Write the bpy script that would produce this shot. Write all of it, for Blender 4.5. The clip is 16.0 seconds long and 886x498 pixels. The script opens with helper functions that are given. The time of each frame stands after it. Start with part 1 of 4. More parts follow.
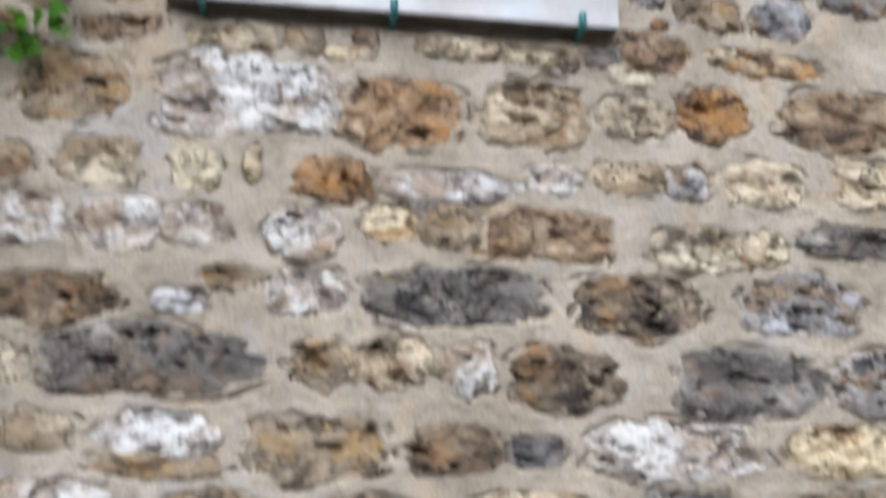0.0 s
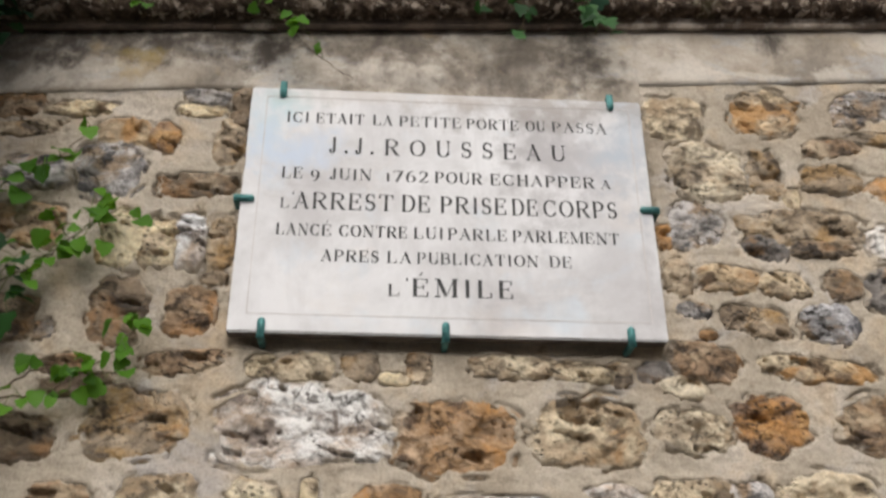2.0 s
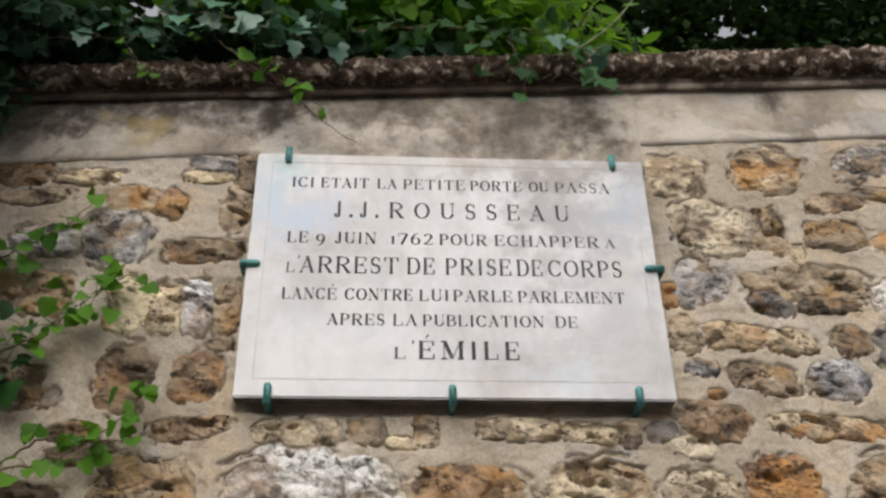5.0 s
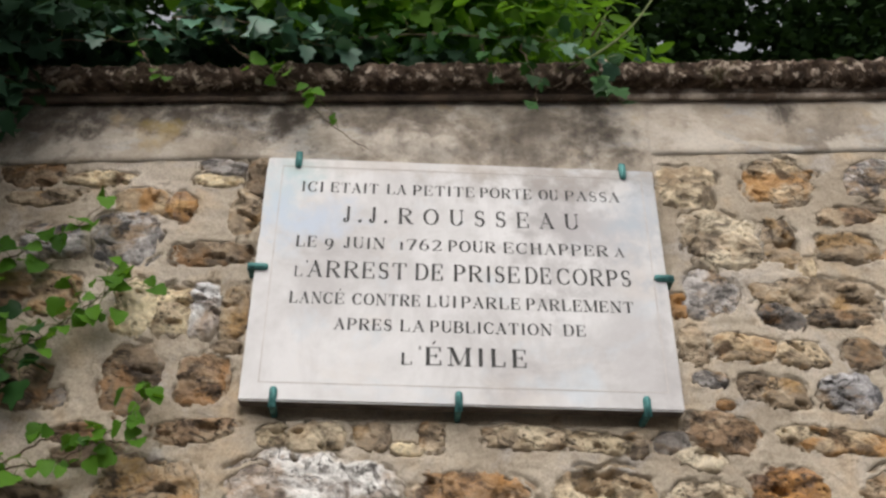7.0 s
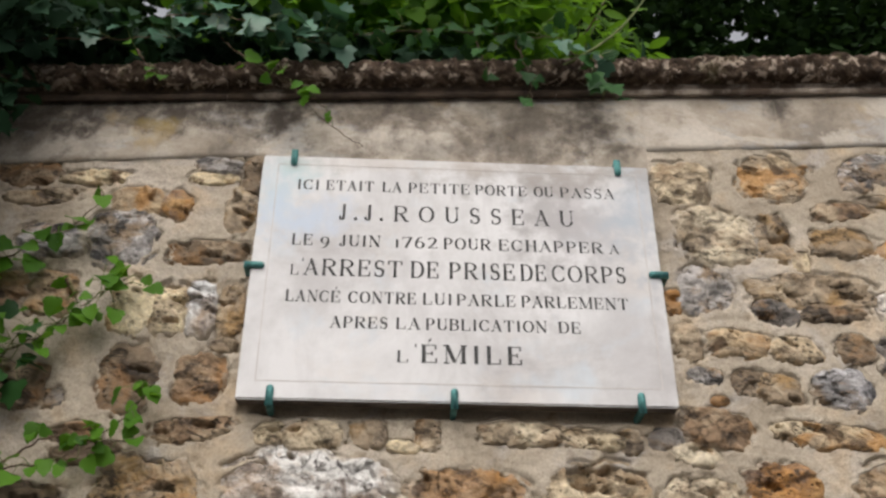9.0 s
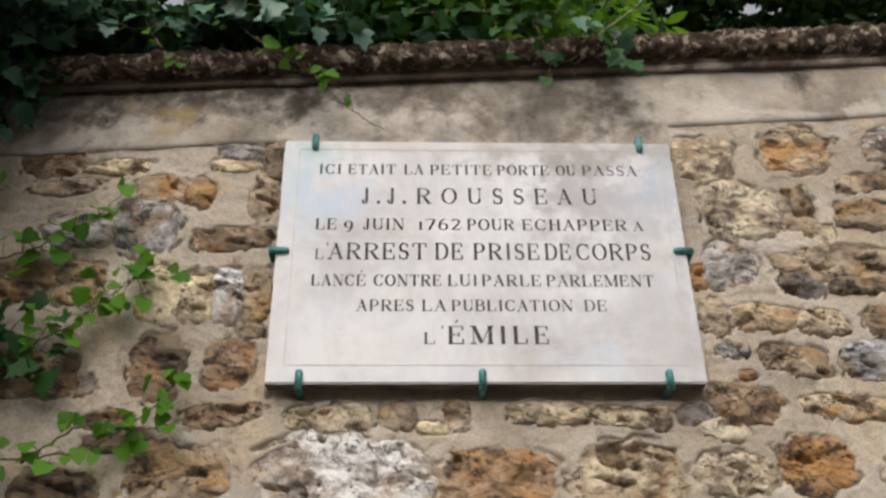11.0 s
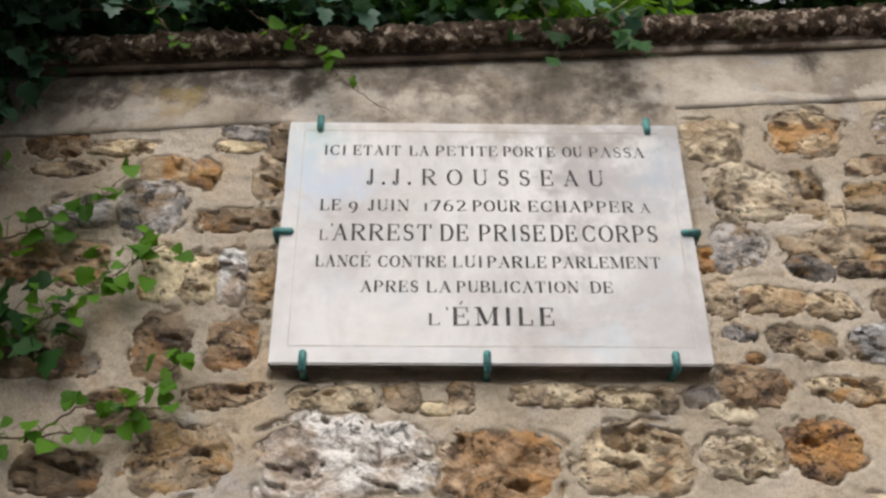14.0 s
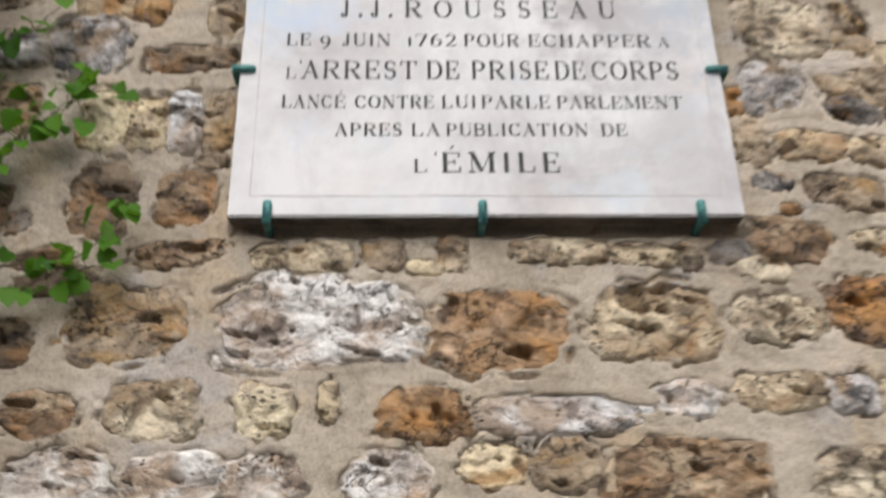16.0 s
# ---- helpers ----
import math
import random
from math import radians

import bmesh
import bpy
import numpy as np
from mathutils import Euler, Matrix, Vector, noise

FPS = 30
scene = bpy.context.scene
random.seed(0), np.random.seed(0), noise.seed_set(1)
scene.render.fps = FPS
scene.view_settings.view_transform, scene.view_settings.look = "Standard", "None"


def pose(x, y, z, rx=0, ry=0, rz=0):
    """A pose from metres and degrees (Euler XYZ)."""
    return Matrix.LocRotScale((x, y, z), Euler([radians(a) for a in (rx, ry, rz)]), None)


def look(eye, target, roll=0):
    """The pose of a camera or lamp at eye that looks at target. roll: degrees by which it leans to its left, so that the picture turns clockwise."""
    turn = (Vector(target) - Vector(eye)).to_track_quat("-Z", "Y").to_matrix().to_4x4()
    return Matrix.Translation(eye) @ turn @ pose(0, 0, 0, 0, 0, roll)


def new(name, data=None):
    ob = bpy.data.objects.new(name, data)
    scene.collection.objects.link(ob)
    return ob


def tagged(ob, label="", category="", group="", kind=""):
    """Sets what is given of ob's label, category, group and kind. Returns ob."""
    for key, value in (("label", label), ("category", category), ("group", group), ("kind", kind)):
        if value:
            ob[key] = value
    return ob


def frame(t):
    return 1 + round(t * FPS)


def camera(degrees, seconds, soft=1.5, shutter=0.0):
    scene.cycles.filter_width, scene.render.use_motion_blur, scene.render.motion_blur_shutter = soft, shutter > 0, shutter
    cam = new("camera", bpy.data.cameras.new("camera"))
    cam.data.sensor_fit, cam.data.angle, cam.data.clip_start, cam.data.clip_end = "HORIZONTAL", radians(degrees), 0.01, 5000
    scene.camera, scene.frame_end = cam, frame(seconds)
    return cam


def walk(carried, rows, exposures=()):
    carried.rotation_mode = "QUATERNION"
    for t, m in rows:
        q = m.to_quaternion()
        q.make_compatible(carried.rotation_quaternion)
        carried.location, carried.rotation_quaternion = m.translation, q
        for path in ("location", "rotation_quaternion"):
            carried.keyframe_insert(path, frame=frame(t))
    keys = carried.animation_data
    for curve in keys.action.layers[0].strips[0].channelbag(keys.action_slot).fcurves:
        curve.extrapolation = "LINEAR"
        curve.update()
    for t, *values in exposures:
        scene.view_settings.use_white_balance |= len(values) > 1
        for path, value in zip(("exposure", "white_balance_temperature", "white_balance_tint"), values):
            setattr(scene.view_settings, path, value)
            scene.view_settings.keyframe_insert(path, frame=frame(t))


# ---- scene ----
cam = camera(49.4, 16.0, soft=2.6, shutter=0.75)
METRES, EYE, TILT, LEAN, TURN = 8.0, 1.5, 0.0, 0.0, -5.5
PATH = [
    (0, (-0.157, -1.97, 1.389), (0.102, -0.046, 1.869), 0.6),
    (0.5, (-0.147, -2.006, 1.467), (0.047, -0.135, 2.146), -1.0),
    (1, (-0.186, -2.039, 1.491), (-0.016, -0.231, 2.33), -1.2),
    (1.5, (-0.188, -2.03, 1.504), (-0.036, -0.261, 2.425), -0.8),
    (2, (-0.169, -2.042, 1.555), (-0.035, -0.282, 2.496), -0.3),
    (2.5, (-0.17, -2.044, 1.564), (-0.041, -0.323, 2.575), -1.2),
    (3, (-0.17, -2.04, 1.556), (-0.041, -0.336, 2.595), -1.0),
    (3.5, (-0.17, -2.045, 1.561), (-0.043, -0.343, 2.604), -0.9),
    (6, (-0.156, -2.053, 1.554), (-0.057, -0.356, 2.607), -0.7),
    (6.5, (-0.153, -2.039, 1.544), (-0.068, -0.35, 2.612), -0.1),
    (7, (-0.155, -2.04, 1.551), (-0.065, -0.351, 2.618), 0.3),
    (7.5, (-0.15, -2.038, 1.544), (-0.061, -0.353, 2.618), 0.5),
    (8, (-0.15, -2.042, 1.547), (-0.055, -0.355, 2.617), 0.5),
    (8.5, (-0.15, -2.051, 1.552), (-0.058, -0.357, 2.611), 0.4),
    (9, (-0.15, -2.059, 1.565), (-0.055, -0.358, 2.612), -0.0),
    (9.5, (-0.156, -2.056, 1.558), (-0.069, -0.354, 2.605), -0.6),
    (10, (-0.167, -2.057, 1.562), (-0.095, -0.346, 2.595), -1.3),
    (12.5, (-0.177, -2.058, 1.561), (-0.119, -0.334, 2.573), -0.2),
    (13, (-0.171, -2.041, 1.546), (-0.114, -0.32, 2.565), -0.3),
    (13.5, (-0.169, -2.041, 1.55), (-0.111, -0.314, 2.556), -0.4),
    (14, (-0.163, -2.031, 1.546), (-0.116, -0.302, 2.549), -0.4),
    (14.5, (-0.147, -2.02, 1.538), (-0.113, -0.285, 2.533), -0.4),
    (15, (-0.109, -1.984, 1.522), (-0.083, -0.221, 2.467), -0.6),
    (15.5, (-0.117, -1.89, 1.52), (-0.048, -0.094, 2.397), -1.4),
    (16, (-0.156, -1.674, 1.53), (-0.083, 0.12, 2.411), -1.2),
]
EXPOSURES = [(0.0, 0.63, 5800, 9), (0.5, 0.62, 6150, 9), (1.0, 0.49, 6450, 10), (1.5, 0.41, 6650, 10), (2.5, 0.36, 6650, 10), (14.5, 0.38, 6750, 11), (15.0, 0.40, 6650, 11), (16.0, 0.45, 6500, 11)]
walk(cam, [(t, look(eye, target, roll)) for t, eye, target, roll in PATH], EXPOSURES)

# ---- sky, sun, exposure ----
world = bpy.data.worlds.new("sky")
scene.world = world
world.use_nodes = True
wn = world.node_tree
sky = wn.nodes.new("ShaderNodeTexSky")
sky.sky_type = 'NISHITA'
sky.sun_disc = False
sky.sun_elevation = radians(45)
sky.sun_rotation = radians(200)
sky.dust_density = 4.0
sky.air_density = 1.0
wn.nodes["Background"].inputs["Strength"].default_value = 0.15
pale = wn.nodes.new("ShaderNodeHueSaturation")  # thin overcast
pale.inputs["Saturation"].default_value = 0.2
wn.links.new(sky.outputs["Color"], pale.inputs["Color"])
wn.links.new(pale.outputs["Color"], wn.nodes["Background"].inputs["Color"])
sun_data = bpy.data.lights.new("sun", 'SUN')
sun_data.energy = 0.5
sun_data.angle = radians(50)
sun_data.color = (1.0, 0.95, 0.88)
sun = new("sun", sun_data)
sun.matrix_world = look((0.4, -4.6, 4.6), (0, 0, 0))


# ---- materials ----
def nodes_of(name):
    m = bpy.data.materials.new(name)
    m.use_nodes = True
    t = m.node_tree
    return m, t, t.nodes["Principled BSDF"]


def add(t, kind, **sets):
    n = t.nodes.new(kind)
    for k, v in sets.items():
        if k in n.inputs:
            n.inputs[k].default_value = v
    return n


def noise_tex(t, vec, scale, detail=6.0, rough=0.6, dist=0.0):
    n = add(t, "ShaderNodeTexNoise", Scale=scale, Detail=detail, Roughness=rough, Distortion=dist)
    t.links.new(vec, n.inputs["Vector"])
    return n.outputs["Fac"]


def ramp(t, fac, stops):
    r = t.nodes.new("ShaderNodeValToRGB")
    e = r.color_ramp.elements
    while len(e) < len(stops):
        e.new(0.5)
    for i, (p, c) in enumerate(stops):
        e[i].position = p
        e[i].color = (*c, 1) if len(c) == 3 else c
    t.links.new(fac, r.inputs["Fac"])
    return r.outputs["Color"]


def mix(t, fac, a, b, mode='MIX'):
    m = t.nodes.new("ShaderNodeMix")
    m.data_type, m.blend_type = 'RGBA', mode
    for sock, v in ((m.inputs[0], fac), (m.inputs[6], a), (m.inputs[7], b)):
        if isinstance(v, tuple):
            sock.default_value = (*v, 1)
        elif isinstance(v, float):
            sock.default_value = v
        else:
            t.links.new(v, sock)
    return m.outputs[2]


def math_node(t, op, a, b=0.0):
    m = t.nodes.new("ShaderNodeMath")
    m.operation = op
    for sock, v in ((m.inputs[0], a), (m.inputs[1], b)):
        if isinstance(v, float):
            sock.default_value = v
        else:
            t.links.new(v, sock)
    return m.outputs[0]


def bump(t, bsdf, height, strength, distance):
    b = add(t, "ShaderNodeBump", Strength=strength, Distance=distance)
    t.links.new(height, b.inputs["Height"])
    t.links.new(b.outputs["Normal"], bsdf.inputs["Normal"])


def grey(v):
    return (v, v, v)


def object_vec(t, shift=True):
    tc = t.nodes.new("ShaderNodeTexCoord")
    if not shift:
        return tc.outputs["Object"]
    info = t.nodes.new("ShaderNodeObjectInfo")
    v = t.nodes.new("ShaderNodeVectorMath")
    v.operation = 'ADD'
    mul = math_node(t, 'MULTIPLY', info.outputs["Random"], 37.0)
    t.links.new(tc.outputs["Object"], v.inputs[0])
    t.links.new(mul, v.inputs[1])
    return v.outputs[0]


def spots(t, vec, scale, w, at, soft=0.03, detail=7.0, most=1.0):
    """A mask of sharp-edged blotches; w picks another pattern, at sets how rare they are."""
    n = t.nodes.new("ShaderNodeTexNoise")
    n.noise_dimensions = '4D'
    for key, v in (("Scale", scale), ("W", w), ("Detail", detail), ("Roughness", 0.64), ("Distortion", 0.5)):
        n.inputs[key].default_value = v
    t.links.new(vec, n.inputs["Vector"])
    return ramp(t, n.outputs["Fac"], [(at - soft, grey(0.0)), (at + soft, grey(most))])


def blot(t, vec, x, z, rx, rz, most=0.7):
    """The mask of one ragged stain about (x, z) on a wall."""
    mp = t.nodes.new("ShaderNodeMapping")
    mp.inputs["Location"].default_value = (-x / rx, 0.0, -z / rz)
    mp.inputs["Scale"].default_value = (1 / rx, 0.0, 1 / rz)
    t.links.new(vec, mp.inputs["Vector"])
    ln = t.nodes.new("ShaderNodeVectorMath")
    ln.operation = 'LENGTH'
    t.links.new(mp.outputs["Vector"], ln.inputs[0])
    rag = math_node(t, 'SUBTRACT', math_node(t, 'MULTIPLY', noise_tex(t, vec, 14.0, 8, 0.66), 4.0), 0.9)
    v = math_node(t, 'ADD', math_node(t, 'MULTIPLY', ln.outputs["Value"], 0.65), rag)
    return ramp(t, math_node(t, 'MULTIPLY', v, 0.4), [(0.42, grey(most)), (0.85, grey(0.0))])


def stone_material(name, dark, mid, light, tint, tint_at=0.6, rough=0.8, light_at=0.52, pits=0.4):
    """Weathered millstone: sharp-edged blotches of several tones, rust, dark pores and a coarse grain."""
    m, t, b = nodes_of(name)
    vec = object_vec(t)
    flat = t.nodes.new("ShaderNodeMapping")
    flat.inputs["Scale"].default_value = (1.0, 1.0, 1.35)
    flat.inputs["Rotation"].default_value = (0.0, 0.3, 0.0)
    t.links.new(vec, flat.inputs["Vector"])
    v2 = flat.outputs["Vector"]
    tone = noise_tex(t, v2, 13.0, 6, 0.58, 0.9)
    col = ramp(t, tone, [(0.34, tuple(0.5 * v for v in mid)), (0.44, tuple(0.85 * v for v in mid)), (0.53, mid), (0.66, tuple(min(0.9, 1.3 * v) for v in mid))])
    pale = spots(t, v2, 8.0, 1.3, light_at + 0.005, 0.05, 5.0)
    col = mix(t, pale, col, light)
    col = mix(t, spots(t, v2, 7.0, 4.1, tint_at - 0.02, 0.05, 5.0, 0.9), col, tint)
    col = mix(t, spots(t, v2, 9.0, 9.4, 0.635, 0.05, 5.0, 0.75), col, (0.42, 0.23, 0.09))
    col = mix(t, spots(t, v2, 10.0, 6.6, 0.58, 0.035, 6.0, 0.9), col, dark)
    vein = math_node(t, 'ABSOLUTE', math_node(t, 'SUBTRACT', noise_tex(t, v2, 12.0, 5, 0.6, 1.2), 0.5))
    crack = ramp(t, vein, [(0.0, grey(1.0)), (0.022, grey(0.0))])
    crack = math_node(t, 'MULTIPLY', crack, ramp(t, noise_tex(t, vec, 9.0, 3, 0.5), [(0.46, grey(0.0)), (0.58, grey(0.8))]))
    col = mix(t, crack, col, tuple(0.6 * v for v in dark))
    mott = noise_tex(t, v2, 38.0, 6, 0.66, 0.5)
    col = mix(t, 0.7, col, ramp(t, mott, [(0.34, grey(0.5)), (0.46, grey(0.95)), (0.62, grey(1.12))]), 'MULTIPLY')
    fine = noise_tex(t, vec, 130.0, 4, 0.7)
    col = mix(t, 0.35, col, ramp(t, fine, [(0.28, grey(0.5)), (0.5, grey(0.95)), (0.75, grey(1.0))]), 'MULTIPLY')
    pore = add(t, "ShaderNodeTexVoronoi", Scale=60.0)
    t.links.new(v2, pore.inputs["Vector"])
    where = ramp(t, noise_tex(t, vec, 11.0, 3, 0.5), [(0.52, grey(0.0)), (0.64, grey(0.45 * pits + 0.12))])
    hole = math_node(t, 'SUBTRACT', pore.outputs["Distance"], where)
    # one mask both darkens the pores and sinks them in the bump
    hmask = ramp(t, hole, [(0.0, grey(1.0)), (0.1, grey(0.0))])
    col = mix(t, math_node(t, 'MULTIPLY', hmask, 0.7), col, (0.035, 0.024, 0.016))
    info = t.nodes.new("ShaderNodeObjectInfo")
    shade = ramp(t, info.outputs["Random"], [(0.0, (0.72, 0.69, 0.65)), (0.5, (0.90, 0.865, 0.82)), (1.0, (0.82, 0.825, 0.84))])
    col = mix(t, 1.0, col, shade, 'MULTIPLY')
    rim = t.nodes.new("ShaderNodeAttribute")  # lime left on the stone's edge by the pointing
    rim.attribute_name = "rim"
    smear = math_node(t, 'ADD', rim.outputs["Fac"], math_node(t, 'MULTIPLY', noise_tex(t, vec, 17.0, 6, 0.65), 0.9))
    smear = ramp(t, math_node(t, 'MULTIPLY', smear, 0.5), [(0.66, grey(0.0)), (0.73, grey(0.85))])
    lime = ramp(t, noise_tex(t, vec, 30.0, 5, 0.7), [(0.35, (0.33, 0.275, 0.21)), (0.6, (0.48, 0.41, 0.33))])
    col = mix(t, smear, col, lime)
    t.links.new(col, b.inputs["Base Color"])
    gloss = ramp(t, noise_tex(t, vec, 20.0, 4, 0.6), [(0.4, grey(rough)), (0.62, grey(0.62 * rough))])
    t.links.new(gloss, b.inputs["Roughness"])
    b.inputs["Specular IOR Level"].default_value = 0.4
    h = math_node(t, 'ADD', math_node(t, 'MULTIPLY', tone, 1.1), math_node(t, 'MULTIPLY', mott, 0.4))
    h = math_node(t, 'ADD', h, math_node(t, 'MULTIPLY', fine, 0.15))
    h = math_node(t, 'ADD', h, math_node(t, 'MULTIPLY', pale, 0.15))
    h = math_node(t, 'SUBTRACT', h, math_node(t, 'MULTIPLY', hmask, 0.3))
    h = math_node(t, 'SUBTRACT', h, math_node(t, 'MULTIPLY', crack, 0.35))
    bump(t, b, h, 0.95, 0.018)
    return m


STONE = {
    'W': stone_material("white_quartz_stone", (0.20, 0.155, 0.13), (0.64, 0.57, 0.515), (0.9, 0.89, 0.88), (0.42, 0.31, 0.22), 0.555, 0.5, 0.455, 0.2),
    'C': stone_material("cream_stone", (0.14, 0.105, 0.07), (0.50, 0.40, 0.285), (0.80, 0.69, 0.51), (0.40, 0.29, 0.18), 0.555, 0.8, 0.48),
    'Y': stone_material("yellow_cream_stone", (0.15, 0.085, 0.04), (0.56, 0.459, 0.336), (0.9, 0.774, 0.541), (0.44, 0.27, 0.11), 0.60, 0.8, 0.46),
    'M': stone_material("cream_and_rust_stone", (0.10, 0.06, 0.03), (0.45, 0.35, 0.24), (0.72, 0.57, 0.38), (0.47, 0.25, 0.085), 0.55),
    'O': stone_material("brown_ochre_stone", (0.075, 0.042, 0.023), (0.44, 0.275, 0.145), (0.62, 0.45, 0.31), (0.55, 0.28, 0.09), 0.56, 0.55, 0.55),
    'R': stone_material("orange_rust_stone", (0.10, 0.05, 0.025), (0.56, 0.29, 0.10), (0.66, 0.40, 0.17), (0.27, 0.20, 0.165), 0.545, 0.65, 0.54),
    'B': stone_material("brown_stone", (0.05, 0.033, 0.021), (0.314, 0.213, 0.134), (0.551, 0.435, 0.307), (0.38, 0.21, 0.09), 0.59, 0.8, 0.54),
    'T': stone_material("tan_grey_stone", (0.11, 0.082, 0.06), (0.40, 0.315, 0.225), (0.62, 0.52, 0.395), (0.45, 0.29, 0.13), 0.56, 0.8, 0.55),
    'D': stone_material("dark_brown_stone", (0.028, 0.02, 0.016), (0.224, 0.165, 0.11), (0.488, 0.387, 0.281), (0.35, 0.20, 0.095), 0.60, 0.75, 0.58, 0.7),
    'G': stone_material("dark_grey_stone", (0.033, 0.03, 0.03), (0.224, 0.205, 0.194), (0.509, 0.477, 0.456), (0.31, 0.21, 0.12), 0.62, 0.65, 0.59, 0.5),
    'S': stone_material("slate_white_stone", (0.055, 0.053, 0.058), (0.33, 0.31, 0.30), (0.66, 0.64, 0.65), (0.36, 0.25, 0.15), 0.56, 0.55, 0.51, 0.4),
}


def mortar_material():
    m, t, b = nodes_of("lime_mortar")
    vec = object_vec(t, False)
    big = noise_tex(t, vec, 3.2, 6, 0.6, 0.4)
    col = ramp(t, big, [(0.3, (0.33, 0.27, 0.205)), (0.5, (0.455, 0.39, 0.31)), (0.68, (0.58, 0.51, 0.43))])
    ochre = ramp(t, noise_tex(t, vec, 6.5, 4, 0.6), [(0.52, grey(0.0)), (0.68, grey(0.7))])
    col = mix(t, ochre, col, (0.54, 0.41, 0.275))
    cool = ramp(t, noise_tex(t, vec, 4.4, 5, 0.62, 0.8), [(0.55, grey(0.0)), (0.66, grey(0.6))])
    col = mix(t, cool, col, (0.43, 0.40, 0.385))
    fine = noise_tex(t, vec, 160.0, 5, 0.75)
    col = mix(t, 0.6, col, ramp(t, fine, [(0.3, grey(0.42)), (0.52, grey(1.0)), (0.68, grey(1.15))]), 'MULTIPLY')
    dirt = ramp(t, noise_tex(t, vec, 15.0, 8, 0.74), [(0.54, grey(0.0)), (0.70, grey(0.65))])
    col = mix(t, dirt, col, (0.17, 0.13, 0.09))
    t.links.new(col, b.inputs["Base Color"])
    b.inputs["Roughness"].default_value = 0.92
    b.inputs["Specular IOR Level"].default_value = 0.2
    h = math_node(t, 'ADD', noise_tex(t, vec, 38.0, 7, 0.7), math_node(t, 'MULTIPLY', fine, 0.35))
    bump(t, b, h, 0.8, 0.009)
    return m


def render_coat_material():
    m, t, b = nodes_of("stained_render_coat")
    vec = object_vec(t, False)
    st = t.nodes.new("ShaderNodeMapping")
    st.inputs["Scale"].default_value = (1.0, 1.0, 1.7)
    t.links.new(vec, st.inputs["Vector"])
    v2 = st.outputs["Vector"]
    col = ramp(t, noise_tex(t, v2, 3.4, 9, 0.7), [(0.32, (0.26, 0.21, 0.155)), (0.5, (0.42, 0.36, 0.295)), (0.66, (0.54, 0.495, 0.435))])
    drip = t.nodes.new("ShaderNodeMapping")
    drip.inputs["Scale"].default_value = (1.5, 1.0, 1.0)
    t.links.new(vec, drip.inputs["Vector"])
    soot = spots(t, drip.outputs["Vector"], 3.3, 7.7, 0.57, 0.075, 9.0, 0.7)
    col = mix(t, soot, col, (0.15, 0.125, 0.10))
    col = mix(t, spots(t, v2, 5.0, 3.3, 0.55, 0.03, 6.0, 0.6), col, (0.57, 0.51, 0.44))
    col = mix(t, spots(t, v2, 6.0, 5.9, 0.58, 0.03, 6.0, 0.6), col, (0.40, 0.385, 0.375))
    for x, z, rx, rz, most in ((-0.58, 3.255, 0.16, 0.07, 1.0), (-0.49, 3.235, 0.07, 0.06, 0.95), (-0.93, 3.24, 0.20, 0.045, 0.85), (-1.03, 3.19, 0.035, 0.07, 0.8), (-1.22, 3.20, 0.2, 0.10, 0.8), (0.20, 3.235, 0.20, 0.10, 0.6), (0.36, 3.25, 0.06, 0.10, 0.75),
                               (-0.20, 3.26, 0.14, 0.06, 0.75), (0.91, 3.345, 0.03, 0.08, 0.9), (0.02, 3.15, 0.3, 0.035, 0.5), (-0.78, 3.23, 0.12, 0.05, 0.7)):
        col = mix(t, blot(t, vec, x, z, rx, rz, most), col, (0.07, 0.055, 0.044))
    col = mix(t, blot(t, vec, -0.79, 3.195, 0.04, 0.015, 0.85), col, (0.33, 0.23, 0.06))
    rust = ramp(t, noise_tex(t, vec, 5.5, 4, 0.6), [(0.62, grey(0.0)), (0.72, grey(0.6))])
    col = mix(t, rust, col, (0.43, 0.31, 0.15))
    fine = noise_tex(t, vec, 120.0, 5, 0.7)
    col = mix(t, 0.5, col, ramp(t, fine, [(0.3, grey(0.65)), (0.55, grey(1.0))]), 'MULTIPLY')
    t.links.new(col, b.inputs["Base Color"])
    b.inputs["Roughness"].default_value = 0.88
    bump(t, b, math_node(t, 'ADD', noise_tex(t, vec, 26.0, 6, 0.65), math_node(t, 'MULTIPLY', fine, 0.3)), 0.45, 0.006)
    return m


def coping_material():
    m, t, b = nodes_of("mossy_coping_stone")
    vec = object_vec(t, False)
    col = ramp(t, noise_tex(t, vec, 24.0, 9, 0.72, 0.6), [(0.3, (0.022, 0.016, 0.012)), (0.47, (0.05, 0.034, 0.024)), (0.57, (0.12, 0.085, 0.062)), (0.70, (0.36, 0.29, 0.235))])
    lich = spots(t, vec, 32.0, 3.1, 0.57, 0.03, 6.0, 0.85)
    col = mix(t, lich, col, (0.46, 0.38, 0.31))
    moss = ramp(t, noise_tex(t, vec, 7.0, 6, 0.65), [(0.58, grey(0.0)), (0.7, grey(0.6))])
    col = mix(t, moss, col, (0.075, 0.075, 0.028))
    t.links.new(col, b.inputs["Base Color"])
    b.inputs["Roughness"].default_value = 0.95
    b.inputs["Specular IOR Level"].default_value = 0.15
    bump(t, b, noise_tex(t, vec, 60.0, 8, 0.75), 0.9, 0.012)
    return m


